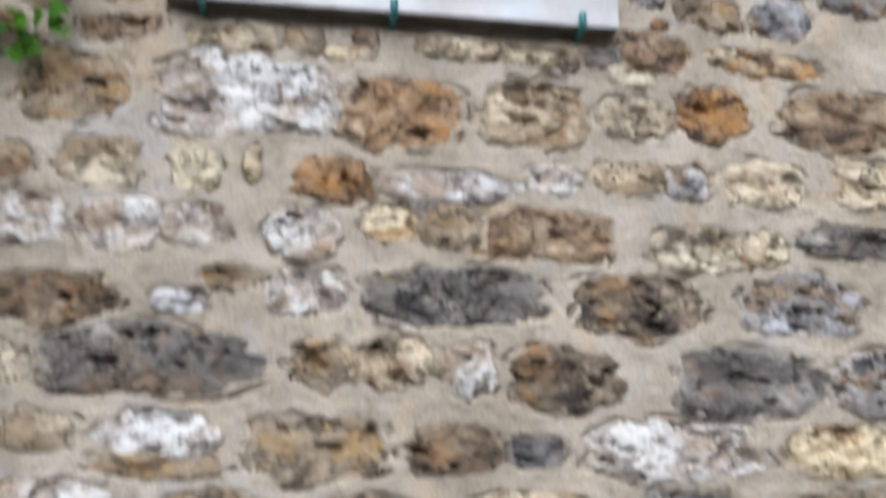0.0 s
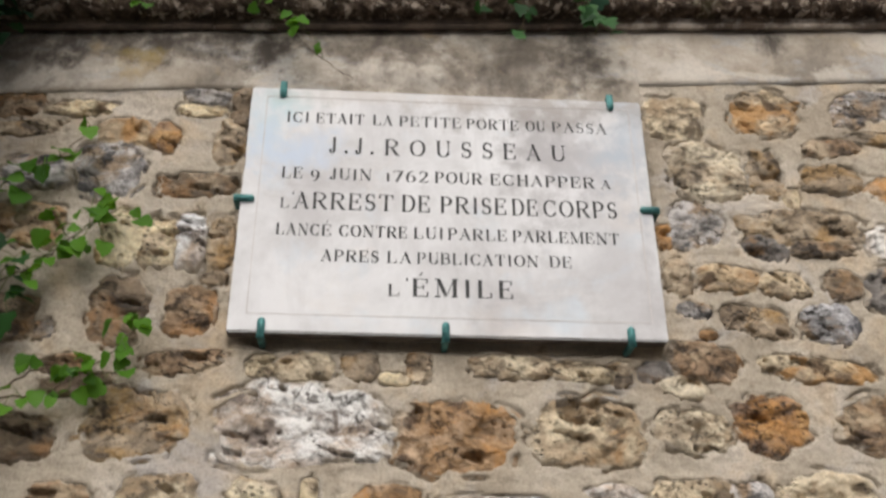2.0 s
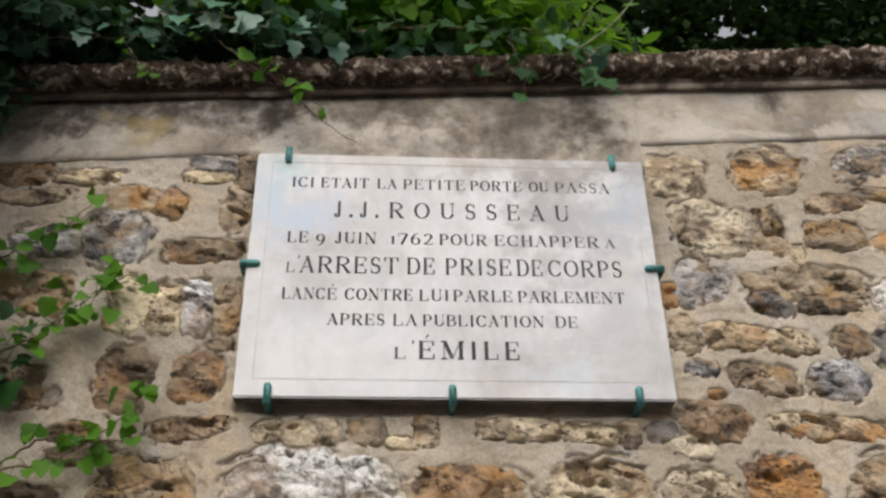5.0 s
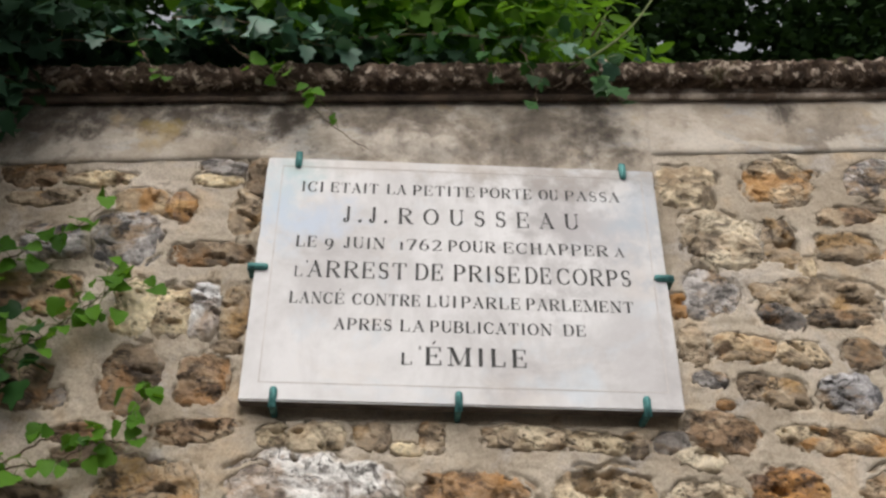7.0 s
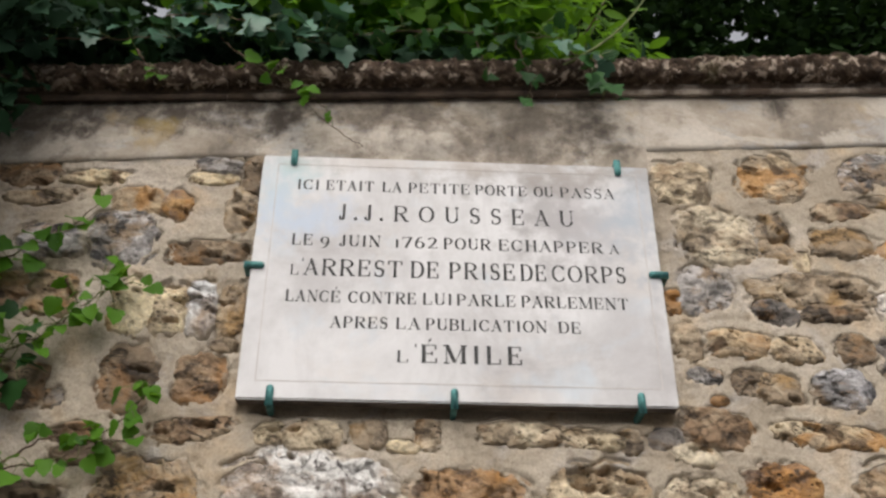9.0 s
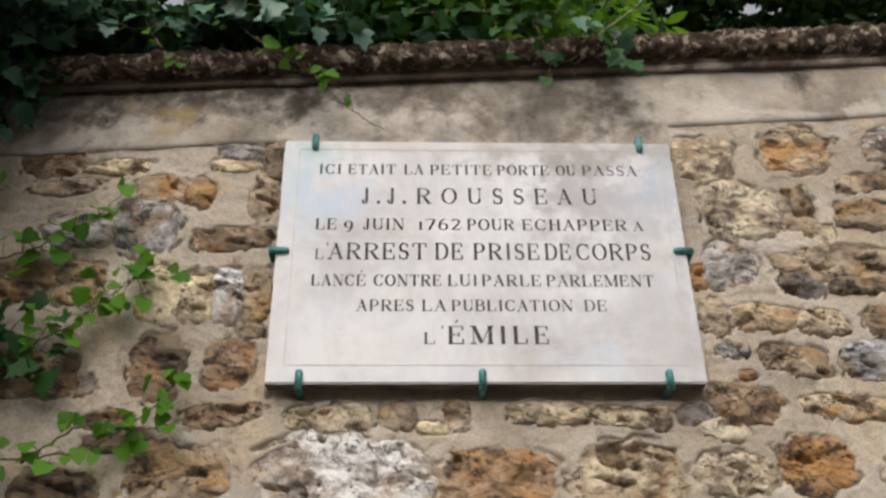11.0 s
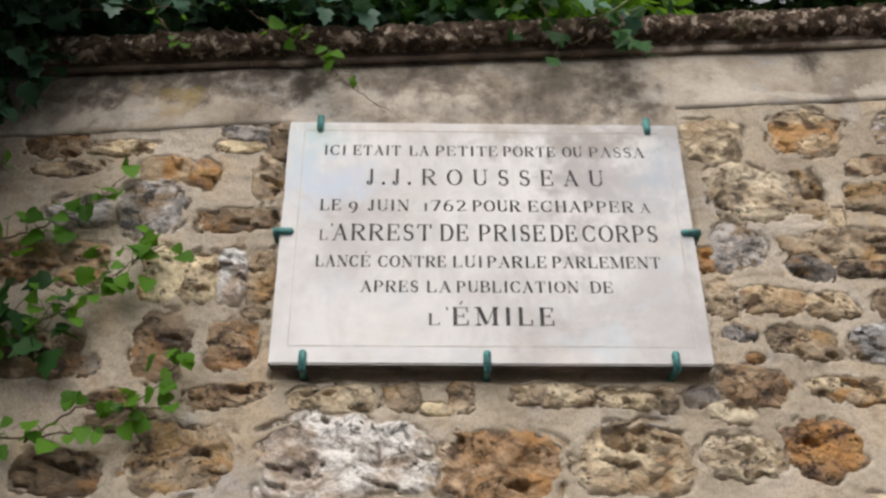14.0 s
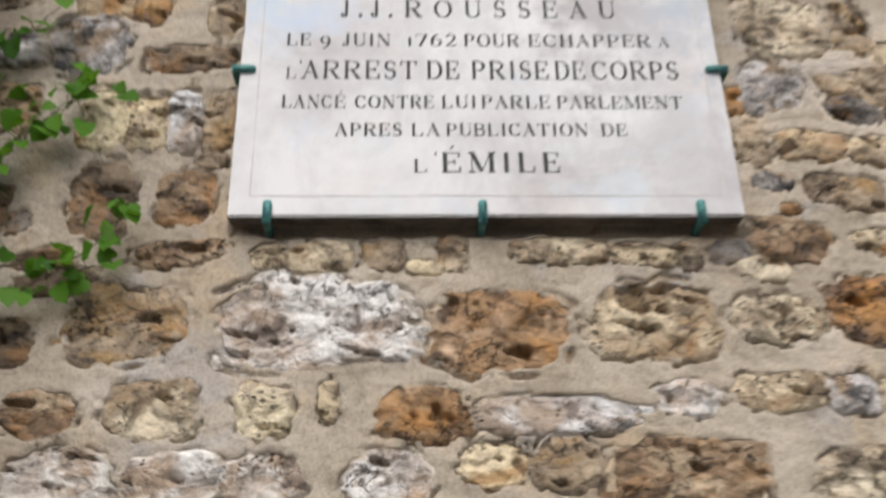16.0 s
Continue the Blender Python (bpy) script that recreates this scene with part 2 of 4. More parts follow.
def marble_material():
    m, t, b = nodes_of("weathered_white_marble")
    vec = object_vec(t, False)
    col = ramp(t, noise_tex(t, vec, 3.0, 9, 0.7, 0.3), [(0.32, (0.42, 0.40, 0.40)), (0.47, (0.565, 0.553, 0.555)), (0.62, (0.67, 0.66, 0.665))])
    st = t.nodes.new("ShaderNodeMapping")
    st.inputs["Scale"].default_value = (3.2, 1.0, 0.7)
    t.links.new(vec, st.inputs["Vector"])
    run = ramp(t, noise_tex(t, st.outputs["Vector"], 3.2, 6, 0.62, 0.5), [(0.50, grey(0.0)), (0.70, grey(0.65))])
    col = mix(t, run, col, (0.47, 0.45, 0.455))
    blue = ramp(t, noise_tex(t, vec, 7.5, 4, 0.55, 0.3), [(0.58, grey(0.0)), (0.74, grey(0.5))])
    col = mix(t, blue, col, (0.52, 0.60, 0.67))
    warm = ramp(t, noise_tex(t, vec, 3.7, 5, 0.6), [(0.56, grey(0.0)), (0.7, grey(0.5))])
    col = mix(t, warm, col, (0.66, 0.60, 0.55))
    for x, z, rx, rz, most, tone in ((-0.45, 2.97, 0.05, 0.12, 0.8, (0.46, 0.56, 0.62)), (-0.40, 2.87, 0.10, 0.06, 0.8, (0.48, 0.55, 0.66)), (-0.42, 3.04, 0.05, 0.03, 0.55, (0.40, 0.55, 0.55)),
                                     (0.23, 2.93, 0.09, 0.17, 0.8, (0.34, 0.32, 0.32)), (0.36, 2.86, 0.10, 0.12, 0.6, (0.42, 0.40, 0.41)), (0.40, 2.62, 0.10, 0.15, 0.5, (0.48, 0.47, 0.48)), (0.45, 2.96, 0.05, 0.16, 0.8, (0.40, 0.45, 0.51)),
                                     (0.25, 3.04, 0.22, 0.045, 0.85, (0.33, 0.30, 0.28)), (0.47, 2.5, 0.02, 0.13, 0.6, (0.40, 0.38, 0.38)), (-0.1, 3.06, 0.4, 0.02, 0.4, (0.52, 0.46, 0.41))):
        col = mix(t, blot(t, vec, x, z, rx, rz, most), col, tone)
    speck = ramp(t, noise_tex(t, vec, 70.0, 3, 0.5), [(0.70, grey(0.0)), (0.76, grey(0.35))])
    col = mix(t, speck, col, (0.40, 0.37, 0.34))
    t.links.new(col, b.inputs["Base Color"])
    b.inputs["Roughness"].default_value = 0.55
    b.inputs["Specular IOR Level"].default_value = 0.35
    bump(t, b, noise_tex(t, vec, 90.0, 6, 0.7), 0.12, 0.002)
    return m


def paint_material(name, worn):
    """Black paint in the cut letters; worn: how far it has faded to grey."""
    m, t, b = nodes_of(name)
    vec = object_vec(t, False)
    col = ramp(t, noise_tex(t, vec, 9.0, 6, 0.7), [(0.35, grey(0.028 * worn)), (0.58, grey(0.06 * worn)), (0.74, grey(min(0.42, 0.2 * worn)))])
    chip = ramp(t, noise_tex(t, vec, 75.0, 5, 0.7), [(0.58, grey(0.0)), (0.72, grey(0.7))])
    col = mix(t, chip, col, (0.38, 0.36, 0.35))
    t.links.new(col, b.inputs["Base Color"])
    b.inputs["Roughness"].default_value = 0.8
    return m


def simple_material(name, a, b_col, scale, rough, metal=0.0, bump_s=0.3, dist=0.003):
    m, t, b = nodes_of(name)
    vec = object_vec(t)
    col = ramp(t, noise_tex(t, vec, scale, 6, 0.65, 0.3), [(0.35, a), (0.65, b_col)])
    t.links.new(col, b.inputs["Base Color"])
    b.inputs["Roughness"].default_value = rough
    b.inputs["Metallic"].default_value = metal
    bump(t, b, noise_tex(t, vec, scale * 4, 5, 0.65), bump_s, dist)
    return m


def leaf_material(name, dark, light, through_col, amount, rough=0.45, gloss=0.15):
    """Leaf with light passing through it; every leaf has a tone of its own."""
    m, t, b = nodes_of(name)
    geo = t.nodes.new("ShaderNodeNewGeometry")
    info = t.nodes.new("ShaderNodeObjectInfo")
    rnd = math_node(t, 'FRACT', math_node(t, 'ADD', geo.outputs["Random Per Island"], info.outputs["Random"]))
    vec = object_vec(t, False)
    v = math_node(t, 'ADD', math_node(t, 'MULTIPLY', rnd, 0.75), math_node(t, 'MULTIPLY', noise_tex(t, vec, 40.0, 3), 0.25))
    col = ramp(t, v, [(0.05, dark), (0.9, light)])
    t.links.new(col, b.inputs["Base Color"])
    b.inputs["Roughness"].default_value = rough
    b.inputs["Specular IOR Level"].default_value = gloss
    tr = t.nodes.new("ShaderNodeBsdfTranslucent")
    tr.inputs["Color"].default_value = (*through_col, 1)
    ms = t.nodes.new("ShaderNodeMixShader")
    ms.inputs[0].default_value = amount
    t.links.new(b.outputs[0], ms.inputs[1])
    t.links.new(tr.outputs[0], ms.inputs[2])
    t.links.new(ms.outputs[0], t.nodes["Material Output"].inputs["Surface"])
    return m


MORTAR, COAT, COPING = mortar_material(), render_coat_material(), coping_material()
MARBLE = marble_material()
PAINT = paint_material("worn_black_letter_paint", 0.8)
FADED = paint_material("faded_letter_paint", 2.0)
# grime on the slab's foot face, with the shade there added to its colour
GRIME_AND_SHADE = simple_material("grimy_shaded_marble_edge", (0.05, 0.038, 0.03), (0.17, 0.14, 0.115), 18.0, 0.9)
BRONZE = simple_material("verdigris_bronze", (0.02, 0.085, 0.085), (0.10, 0.30, 0.29), 45.0, 0.6, 0.25)
LINE = simple_material("engraved_line_grey_brown", (0.40, 0.36, 0.34), (0.60, 0.57, 0.55), 14.0, 0.8)


def moulding_material():
    m, t, b = nodes_of("dark_brown_limestone_moulding")
    vec = object_vec(t, False)
    # dark brown base all over, with four pale blots
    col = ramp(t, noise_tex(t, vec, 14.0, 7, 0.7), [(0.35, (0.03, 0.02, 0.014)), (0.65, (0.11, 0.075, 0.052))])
    for x, z, rx in ((0.515, 3.332, 0.06), (0.665, 3.342, 0.04), (1.02, 3.362, 0.16), (-0.5, 3.27, 0.03)):
        col = mix(t, blot(t, vec, x, z, rx, 0.03, 0.9), col, (0.50, 0.42, 0.35))
    t.links.new(col, b.inputs["Base Color"])
    b.inputs["Roughness"].default_value = 0.92
    bump(t, b, noise_tex(t, vec, 50.0, 6, 0.7), 0.7, 0.008)
    return m


SLIP = moulding_material()
BARK = simple_material("grey_brown_bark", (0.035, 0.027, 0.02), (0.11, 0.085, 0.06), 12.0, 0.9, 0.0, 0.8, 0.02)
TWIG = simple_material("red_brown_vine_stem", (0.07, 0.045, 0.028), (0.16, 0.11, 0.07), 30.0, 0.8)
GREEN_TWIG = simple_material("green_young_stem", (0.08, 0.11, 0.03), (0.17, 0.20, 0.06), 30.0, 0.7)
EARTH = simple_material("dry_earth", (0.09, 0.07, 0.05), (0.19, 0.155, 0.115), 2.5, 0.95)
ROAD = simple_material("worn_asphalt", (0.04, 0.04, 0.04), (0.075, 0.073, 0.07), 3.0, 0.9)
IVY_DARK = leaf_material("dark_ivy_leaf", (0.008, 0.03, 0.009), (0.035, 0.10, 0.028), (0.06, 0.17, 0.02), 0.2, 0.5)
# lit copy for the leading blue-green leaves: sky light brightens its colour
IVY_BLUE_LIT = leaf_material("blue_green_lit_ivy_leaf", (0.015, 0.05, 0.03), (0.12, 0.26, 0.175), (0.08, 0.2, 0.07), 0.15, 0.4, 0.4)
# shaded copy of the ivy: the shade inside the mass darkens its colour
IVY_SHADED = leaf_material("ivy_leaf_with_painted_shade", (0.008, 0.022, 0.011), (0.034, 0.078, 0.045), (0.05, 0.12, 0.03), 0.15, 0.65, 0.1)
IVY_YOUNG = leaf_material("young_ivy_leaf", (0.016, 0.065, 0.007), (0.10, 0.235, 0.024), (0.17, 0.38, 0.02), 0.28, 0.5)
SHRUB = leaf_material("fresh_green_leaf", (0.008, 0.035, 0.003), (0.085, 0.185, 0.016), (0.20, 0.42, 0.025), 0.36, 0.5)
# the crowns' deep shade is put into these near-black leaf colours
TREE_LEAF = leaf_material("tree_leaf_with_painted_shade", (0.007, 0.017, 0.007), (0.022, 0.045, 0.014), (0.04, 0.09, 0.015), 0.08, 0.8, 0.05)


# ---- building helpers ----
def mesh_of(name, verts, faces, material, smooth=True):
    me = bpy.data.meshes.new(name)
    me.from_pydata(verts, [], faces)
    me.materials.append(material)
    if smooth:
        me.polygons.foreach_set("use_smooth", [True] * len(me.polygons))
    me.update()
    return me


def child(ob, parent, label=""):
    ob.parent = parent
    return tagged(ob, label)


def part(name, bm, material, parent, label="", smooth=False):
    me = bpy.data.meshes.new(name)
    bm.to_mesh(me)
    bm.free()
    me.materials.append(material)
    if smooth:
        me.polygons.foreach_set("use_smooth", [True] * len(me.polygons))
    return child(new(name, me), parent, label)


def box(bm, x0, x1, y0, y1, z0, z1):
    m = Matrix.LocRotScale(((x0 + x1) / 2, (y0 + y1) / 2, (z0 + z1) / 2), None, (x1 - x0, y1 - y0, z1 - z0))
    return bmesh.ops.create_cube(bm, size=1.0, matrix=m)["verts"]


def grid_faces(nx, nz):
    return [(i * nz + j, (i + 1) * nz + j, (i + 1) * nz + j + 1, i * nz + j + 1) for i in range(nx - 1) for j in range(nz - 1)]


def tube(points, r0, r1, sides=6):
    """Vertices and faces of a tapering bent rod."""
    verts, faces, n = [], [], len(points)
    pts = [Vector(p) for p in points]
    for i, p in enumerate(pts):
        d = (pts[min(i + 1, n - 1)] - pts[max(i - 1, 0)]).normalized()
        a = d.orthogonal().normalized()
        b = d.cross(a)
        r = r0 + (r1 - r0) * i / (n - 1)
        for k in range(sides):
            w = 2 * math.pi * k / sides
            verts.append(p + r * (math.cos(w) * a + math.sin(w) * b))
    for i in range(n - 1):
        for k in range(sides):
            q = (k + 1) % sides
            faces.append((i * sides + k, i * sides + q, (i + 1) * sides + q, (i + 1) * sides + k))
    faces.append(tuple(range(sides))[::-1])
    faces.append(tuple(range((n - 1) * sides, n * sides)))
    return verts, faces


def smooth_line(ctrl, steps=8, wobble=0.0, rng=None):
    """A smooth line through control points."""
    c = [Vector(p) for p in ctrl]
    c = [2 * c[0] - c[1]] + c + [2 * c[-1] - c[-2]]
    out = []
    for i in range(1, len(c) - 2):
        for k in range(steps):
            t = k / steps
            a, b, d, e = c[i - 1], c[i], c[i + 1], c[i + 2]
            p = 0.5 * (2 * b + (d - a) * t + (2 * a - 5 * b + 4 * d - e) * t * t + (3 * b - a - 3 * d + e) * t ** 3)
            if rng:
                p = p + Vector([rng.uniform(-wobble, wobble) for _ in range(3)])
            out.append(p)
    out.append(c[-2])
    return out


# ---- the wall: mortar face and core ----
def band_low(x):
    return 3.130 + 0.064 * x


def band_high(x):
    return 3.304 + 0.066 * x


# ---- where the wall's stones sit: x, height, width, height of the stone, kind ----
COURSE_A = (
    (1.181, 3.125, 0.268, 0.095, 'S', 0),
    (1.082, 3.099, 0.099, 0.104, 'S', 0),
    (0.853, 3.087, 0.214, 0.168, 'M', -4),
    (-0.614, 3.065, 0.120, 0.058, 'S', 0),
    (0.600, 3.059, 0.162, 0.144, 'C', 2),
    (-0.527, 3.031, 0.070, 0.144, 'D', 0),
    (-1.101, 3.028, 0.180, 0.089, 'B', 0),
    (-0.629, 3.023, 0.128, 0.047, 'Y', 0),
    (-0.927, 3.022, 0.180, 0.050, 'Y', 4),
    (1.174, 3.016, 0.220, 0.044, 'T', 0),
    (1.019, 2.985, 0.169, 0.058, 'B', 6),
    (-1.054, 2.953, 0.197, 0.048, 'T', 3),
    (-0.803, 2.949, 0.145, 0.087, 'M', -4),
    (-0.707, 2.939, 0.083, 0.097, 'R', -6),
    (-0.547, 2.925, 0.086, 0.145, 'T', -4),
)
COURSE_B = (
    (0.826, 2.901, 0.106, 0.146, 'T', 0),
    (0.677, 2.892, 0.217, 0.171, 'C', -3),
    (1.002, 2.887, 0.183, 0.090, 'T', 3),
    (-0.837, 2.838, 0.181, 0.169, 'S', 0),
    (0.883, 2.823, 0.047, 0.067, 'Y', 0),
    (-1.005, 2.822, 0.172, 0.105, 'S', -3),
    (-0.610, 2.802, 0.221, 0.078, 'D', 2),
    (0.894, 2.737, 0.354, 0.107, 'T', 3),
    (0.619, 2.736, 0.150, 0.153, 'S', -8),
    (1.135, 2.704, 0.176, 0.101, 'W', 0),
    (0.532, 2.698, 0.048, 0.070, 'O', 0),
    (-1.110, 2.682, 0.174, 0.114, 'B', 0),
    (0.933, 2.678, 0.189, 0.057, 'D', 0),
    (-0.964, 2.675, 0.127, 0.126, 'M', 0),
    (0.787, 2.674, 0.126, 0.066, 'G', -8),
)
COURSE_C = (
    (-0.616, 2.650, 0.083, 0.150, 'W', 0),
    (-0.777, 2.649, 0.115, 0.159, 'Y', 0),
    (-0.539, 2.648, 0.075, 0.150, 'T', 0),
    (-0.688, 2.644, 0.088, 0.146, 'Y', 0),
    (0.555, 2.592, 0.075, 0.101, 'T', 0),
    (0.680, 2.588, 0.176, 0.079, 'M', -4),
    (0.966, 2.577, 0.100, 0.091, 'D', 0),
    (0.820, 2.575, 0.132, 0.078, 'M', -8),
    (-0.548, 2.550, 0.072, 0.037, 'T', 0),
    (0.584, 2.502, 0.097, 0.044, 'S', -6),
    (0.698, 2.488, 0.110, 0.072, 'D', -5),
    (0.915, 2.473, 0.148, 0.104, 'S', 0),
    (0.760, 2.470, 0.118, 0.083, 'T', -12),
    (-0.594, 2.470, 0.116, 0.133, 'B', -6),
    (-0.759, 2.460, 0.144, 0.177, 'D', -3),
)
COURSE_D = (
    (-1.027, 2.443, 0.228, 0.125, 'D', 3),
    (0.612, 2.438, 0.050, 0.027, 'O', 0),
    (-0.912, 2.415, 0.053, 0.052, 'S', 0),
    (0.597, 2.372, 0.178, 0.099, 'B', -12),
    (0.775, 2.364, 0.111, 0.058, 'C', -4),
    (0.886, 2.355, 0.226, 0.066, 'M', -3),
    (0.140, 2.347, 0.208, 0.062, 'C', 0),
    (0.472, 2.344, 0.089, 0.057, 'G', 0),
    (-0.597, 2.344, 0.201, 0.059, 'B', 7),
    (-0.203, 2.342, 0.089, 0.075, 'T', 0),
    (-0.070, 2.342, 0.064, 0.072, 'T', 0),
    (0.298, 2.341, 0.161, 0.054, 'C', -4),
    (-0.424, 2.339, 0.076, 0.061, 'C', 5),
    (-0.324, 2.337, 0.146, 0.077, 'C', 0),
    (0.390, 2.334, 0.064, 0.071, 'T', 0),
)
COURSE_E = (
    (-0.853, 2.334, 0.130, 0.048, 'B', 3),
    (-0.124, 2.314, 0.076, 0.032, 'Y', -5),
    (0.540, 2.307, 0.118, 0.056, 'C', -6),
    (-0.810, 2.286, 0.160, 0.065, 'D', 4),
    (0.732, 2.222, 0.188, 0.147, 'R', 0),
    (1.046, 2.222, 0.383, 0.167, 'B', 0),
    (0.550, 2.208, 0.183, 0.105, 'C', 0),
    (-0.336, 2.204, 0.404, 0.202, 'W', 0),
    (0.312, 2.199, 0.257, 0.166, 'C', 0),
    (0.017, 2.182, 0.292, 0.178, 'O', 0),
    (-0.938, 2.172, 0.204, 0.107, 'D', 0),
    (1.101, 2.072, 0.210, 0.120, 'C', 0),
    (0.528, 2.060, 0.191, 0.077, 'C', 0),
    (0.844, 2.059, 0.216, 0.118, 'C', 0),
    (0.661, 2.058, 0.108, 0.082, 'S', 0),
)
COURSE_F = (
    (-0.300, 2.049, 0.041, 0.090, 'Y', 0),
    (0.356, 2.046, 0.140, 0.076, 'W', 0),
    (-0.619, 2.036, 0.179, 0.108, 'C', 0),
    (-0.415, 2.031, 0.110, 0.102, 'Y', 0),
    (-0.126, 2.027, 0.179, 0.103, 'O', 0),
    (-0.808, 2.026, 0.141, 0.099, 'B', 0),
    (0.128, 2.021, 0.329, 0.075, 'W', 0),
    (1.062, 1.937, 0.311, 0.078, 'G', 0),
    (-0.002, 1.932, 0.134, 0.086, 'Y', 0),
    (0.124, 1.930, 0.130, 0.105, 'T', 0),
    (0.346, 1.918, 0.311, 0.125, 'B', 0),
    (-0.408, 1.913, 0.142, 0.094, 'W', 0),
    (0.840, 1.913, 0.102, 0.086, 'C', 0),
    (-0.768, 1.912, 0.189, 0.115, 'W', 0),
    (-0.564, 1.906, 0.192, 0.105, 'W', 0),
)
COURSE_G = (
    (-0.188, 1.902, 0.167, 0.127, 'W', 0),
    (0.682, 1.901, 0.233, 0.114, 'C', 0),
    (-0.331, 1.801, 0.126, 0.054, 'T', 0),
    (0.906, 1.786, 0.296, 0.146, 'S', 0),
    (-0.175, 1.780, 0.183, 0.105, 'W', 0),
    (0.136, 1.776, 0.388, 0.139, 'G', 0),
    (0.536, 1.774, 0.303, 0.153, 'D', 0),
    (-0.428, 1.753, 0.121, 0.056, 'W', 0),
    (-0.674, 1.747, 0.275, 0.119, 'D', 0),
    (0.012, 1.638, 0.173, 0.123, 'C', 0),
    (-0.468, 1.629, 0.466, 0.152, 'G', 0),
    (-0.130, 1.626, 0.145, 0.107, 'T', 0),
    (0.167, 1.621, 0.120, 0.116, 'W', 0),
    (1.078, 1.616, 0.257, 0.157, 'S', 0),
    (-0.761, 1.615, 0.112, 0.094, 'C', 0),
)
COURSE_H = (
    (0.780, 1.612, 0.375, 0.158, 'G', 0),
    (0.373, 1.606, 0.248, 0.147, 'D', 0),
    (-0.686, 1.486, 0.190, 0.084, 'C', 0),
    (-0.450, 1.483, 0.245, 0.099, 'W', 0),
    (1.011, 1.473, 0.302, 0.120, 'Y', 0),
    (0.602, 1.467, 0.411, 0.128, 'W', 0),
    (0.301, 1.461, 0.128, 0.072, 'G', 0),
    (0.144, 1.460, 0.217, 0.101, 'D', 0),
    (-0.139, 1.457, 0.305, 0.143, 'T', 0),
    (-0.452, 1.422, 0.274, 0.053, 'T', 0),
    (-0.638, 1.353, 0.255, 0.082, 'W', 0),
    (0.963, 1.344, 0.316, 0.091, 'T', 0),
    (0.629, 1.341, 0.255, 0.090, 'G', 0),
    (0.309, 1.339, 0.290, 0.088, 'C', 0),
    (-0.345, 1.334, 0.244, 0.083, 'T', 0),
)
COURSE_I = (
    (-0.672, 2.205, 0.240, 0.165, 'T', 2),
    (-0.025, 1.326, 0.310, 0.086, 'D', 0),
)

COURSES = [s for c in (COURSE_A, COURSE_B, COURSE_C, COURSE_D, COURSE_E, COURSE_F, COURSE_G, COURSE_H, COURSE_I) for s in c]
rng = random.Random(11)
taken = list(COURSES)
extra, far = [], []
z = 0.10
while z < 3.2:
    ch = rng.uniform(0.10, 0.15)
    x = -7.0
    while x < 7.0:
        w = rng.uniform(0.12, 0.34)
        h = ch * rng.uniform(0.72, 1.0)
        cx, cz = x + w / 2, z + ch / 2 + rng.uniform(-0.012, 0.012) + 0.02 * x
        x += w + rng.uniform(0.015, 0.06)
        if cz + h / 2 > band_low(cx) - 0.01 or cz < 0.08:
            continue
        if abs(cx) < 0.5 + w / 2 and cz + h / 2 > 2.37:
            continue
        if any(abs(cx - s[0]) < (w + s[2]) * 0.47 and abs(cz - s[1]) < (h + s[3]) * 0.46 for s in taken):
            continue
        kind = rng.choice('WCYTTBDGSOTC')
        (extra if abs(cx) < 1.75 and cz > 1.15 else far).append((cx, cz, w, h, kind, rng.uniform(-5, 5)))
    z += ch + rng.uniform(0.005, 0.02)
def shape_of(w, h, seed):
    """Width, height, squareness and noise offset of a stone."""
    rng = random.Random(seed)
    return w * 1.06, h * 1.08, rng.uniform(2.1, 3.4), rng.uniform(0, 90), rng


def outline(a, n_exp, off):
    ca, sa = math.cos(a), math.sin(a)
    o = Vector((ca * 1.1, sa * 1.1, off))
    edge = (abs(ca) ** n_exp + abs(sa) ** n_exp) ** (-1 / n_exp)
    return edge * (1 + 0.17 * noise.noise(o) + 0.15 * noise.noise(o * 2.6) + 0.055 * noise.noise(o * 6) + 0.025 * noise.noise(o * 13))


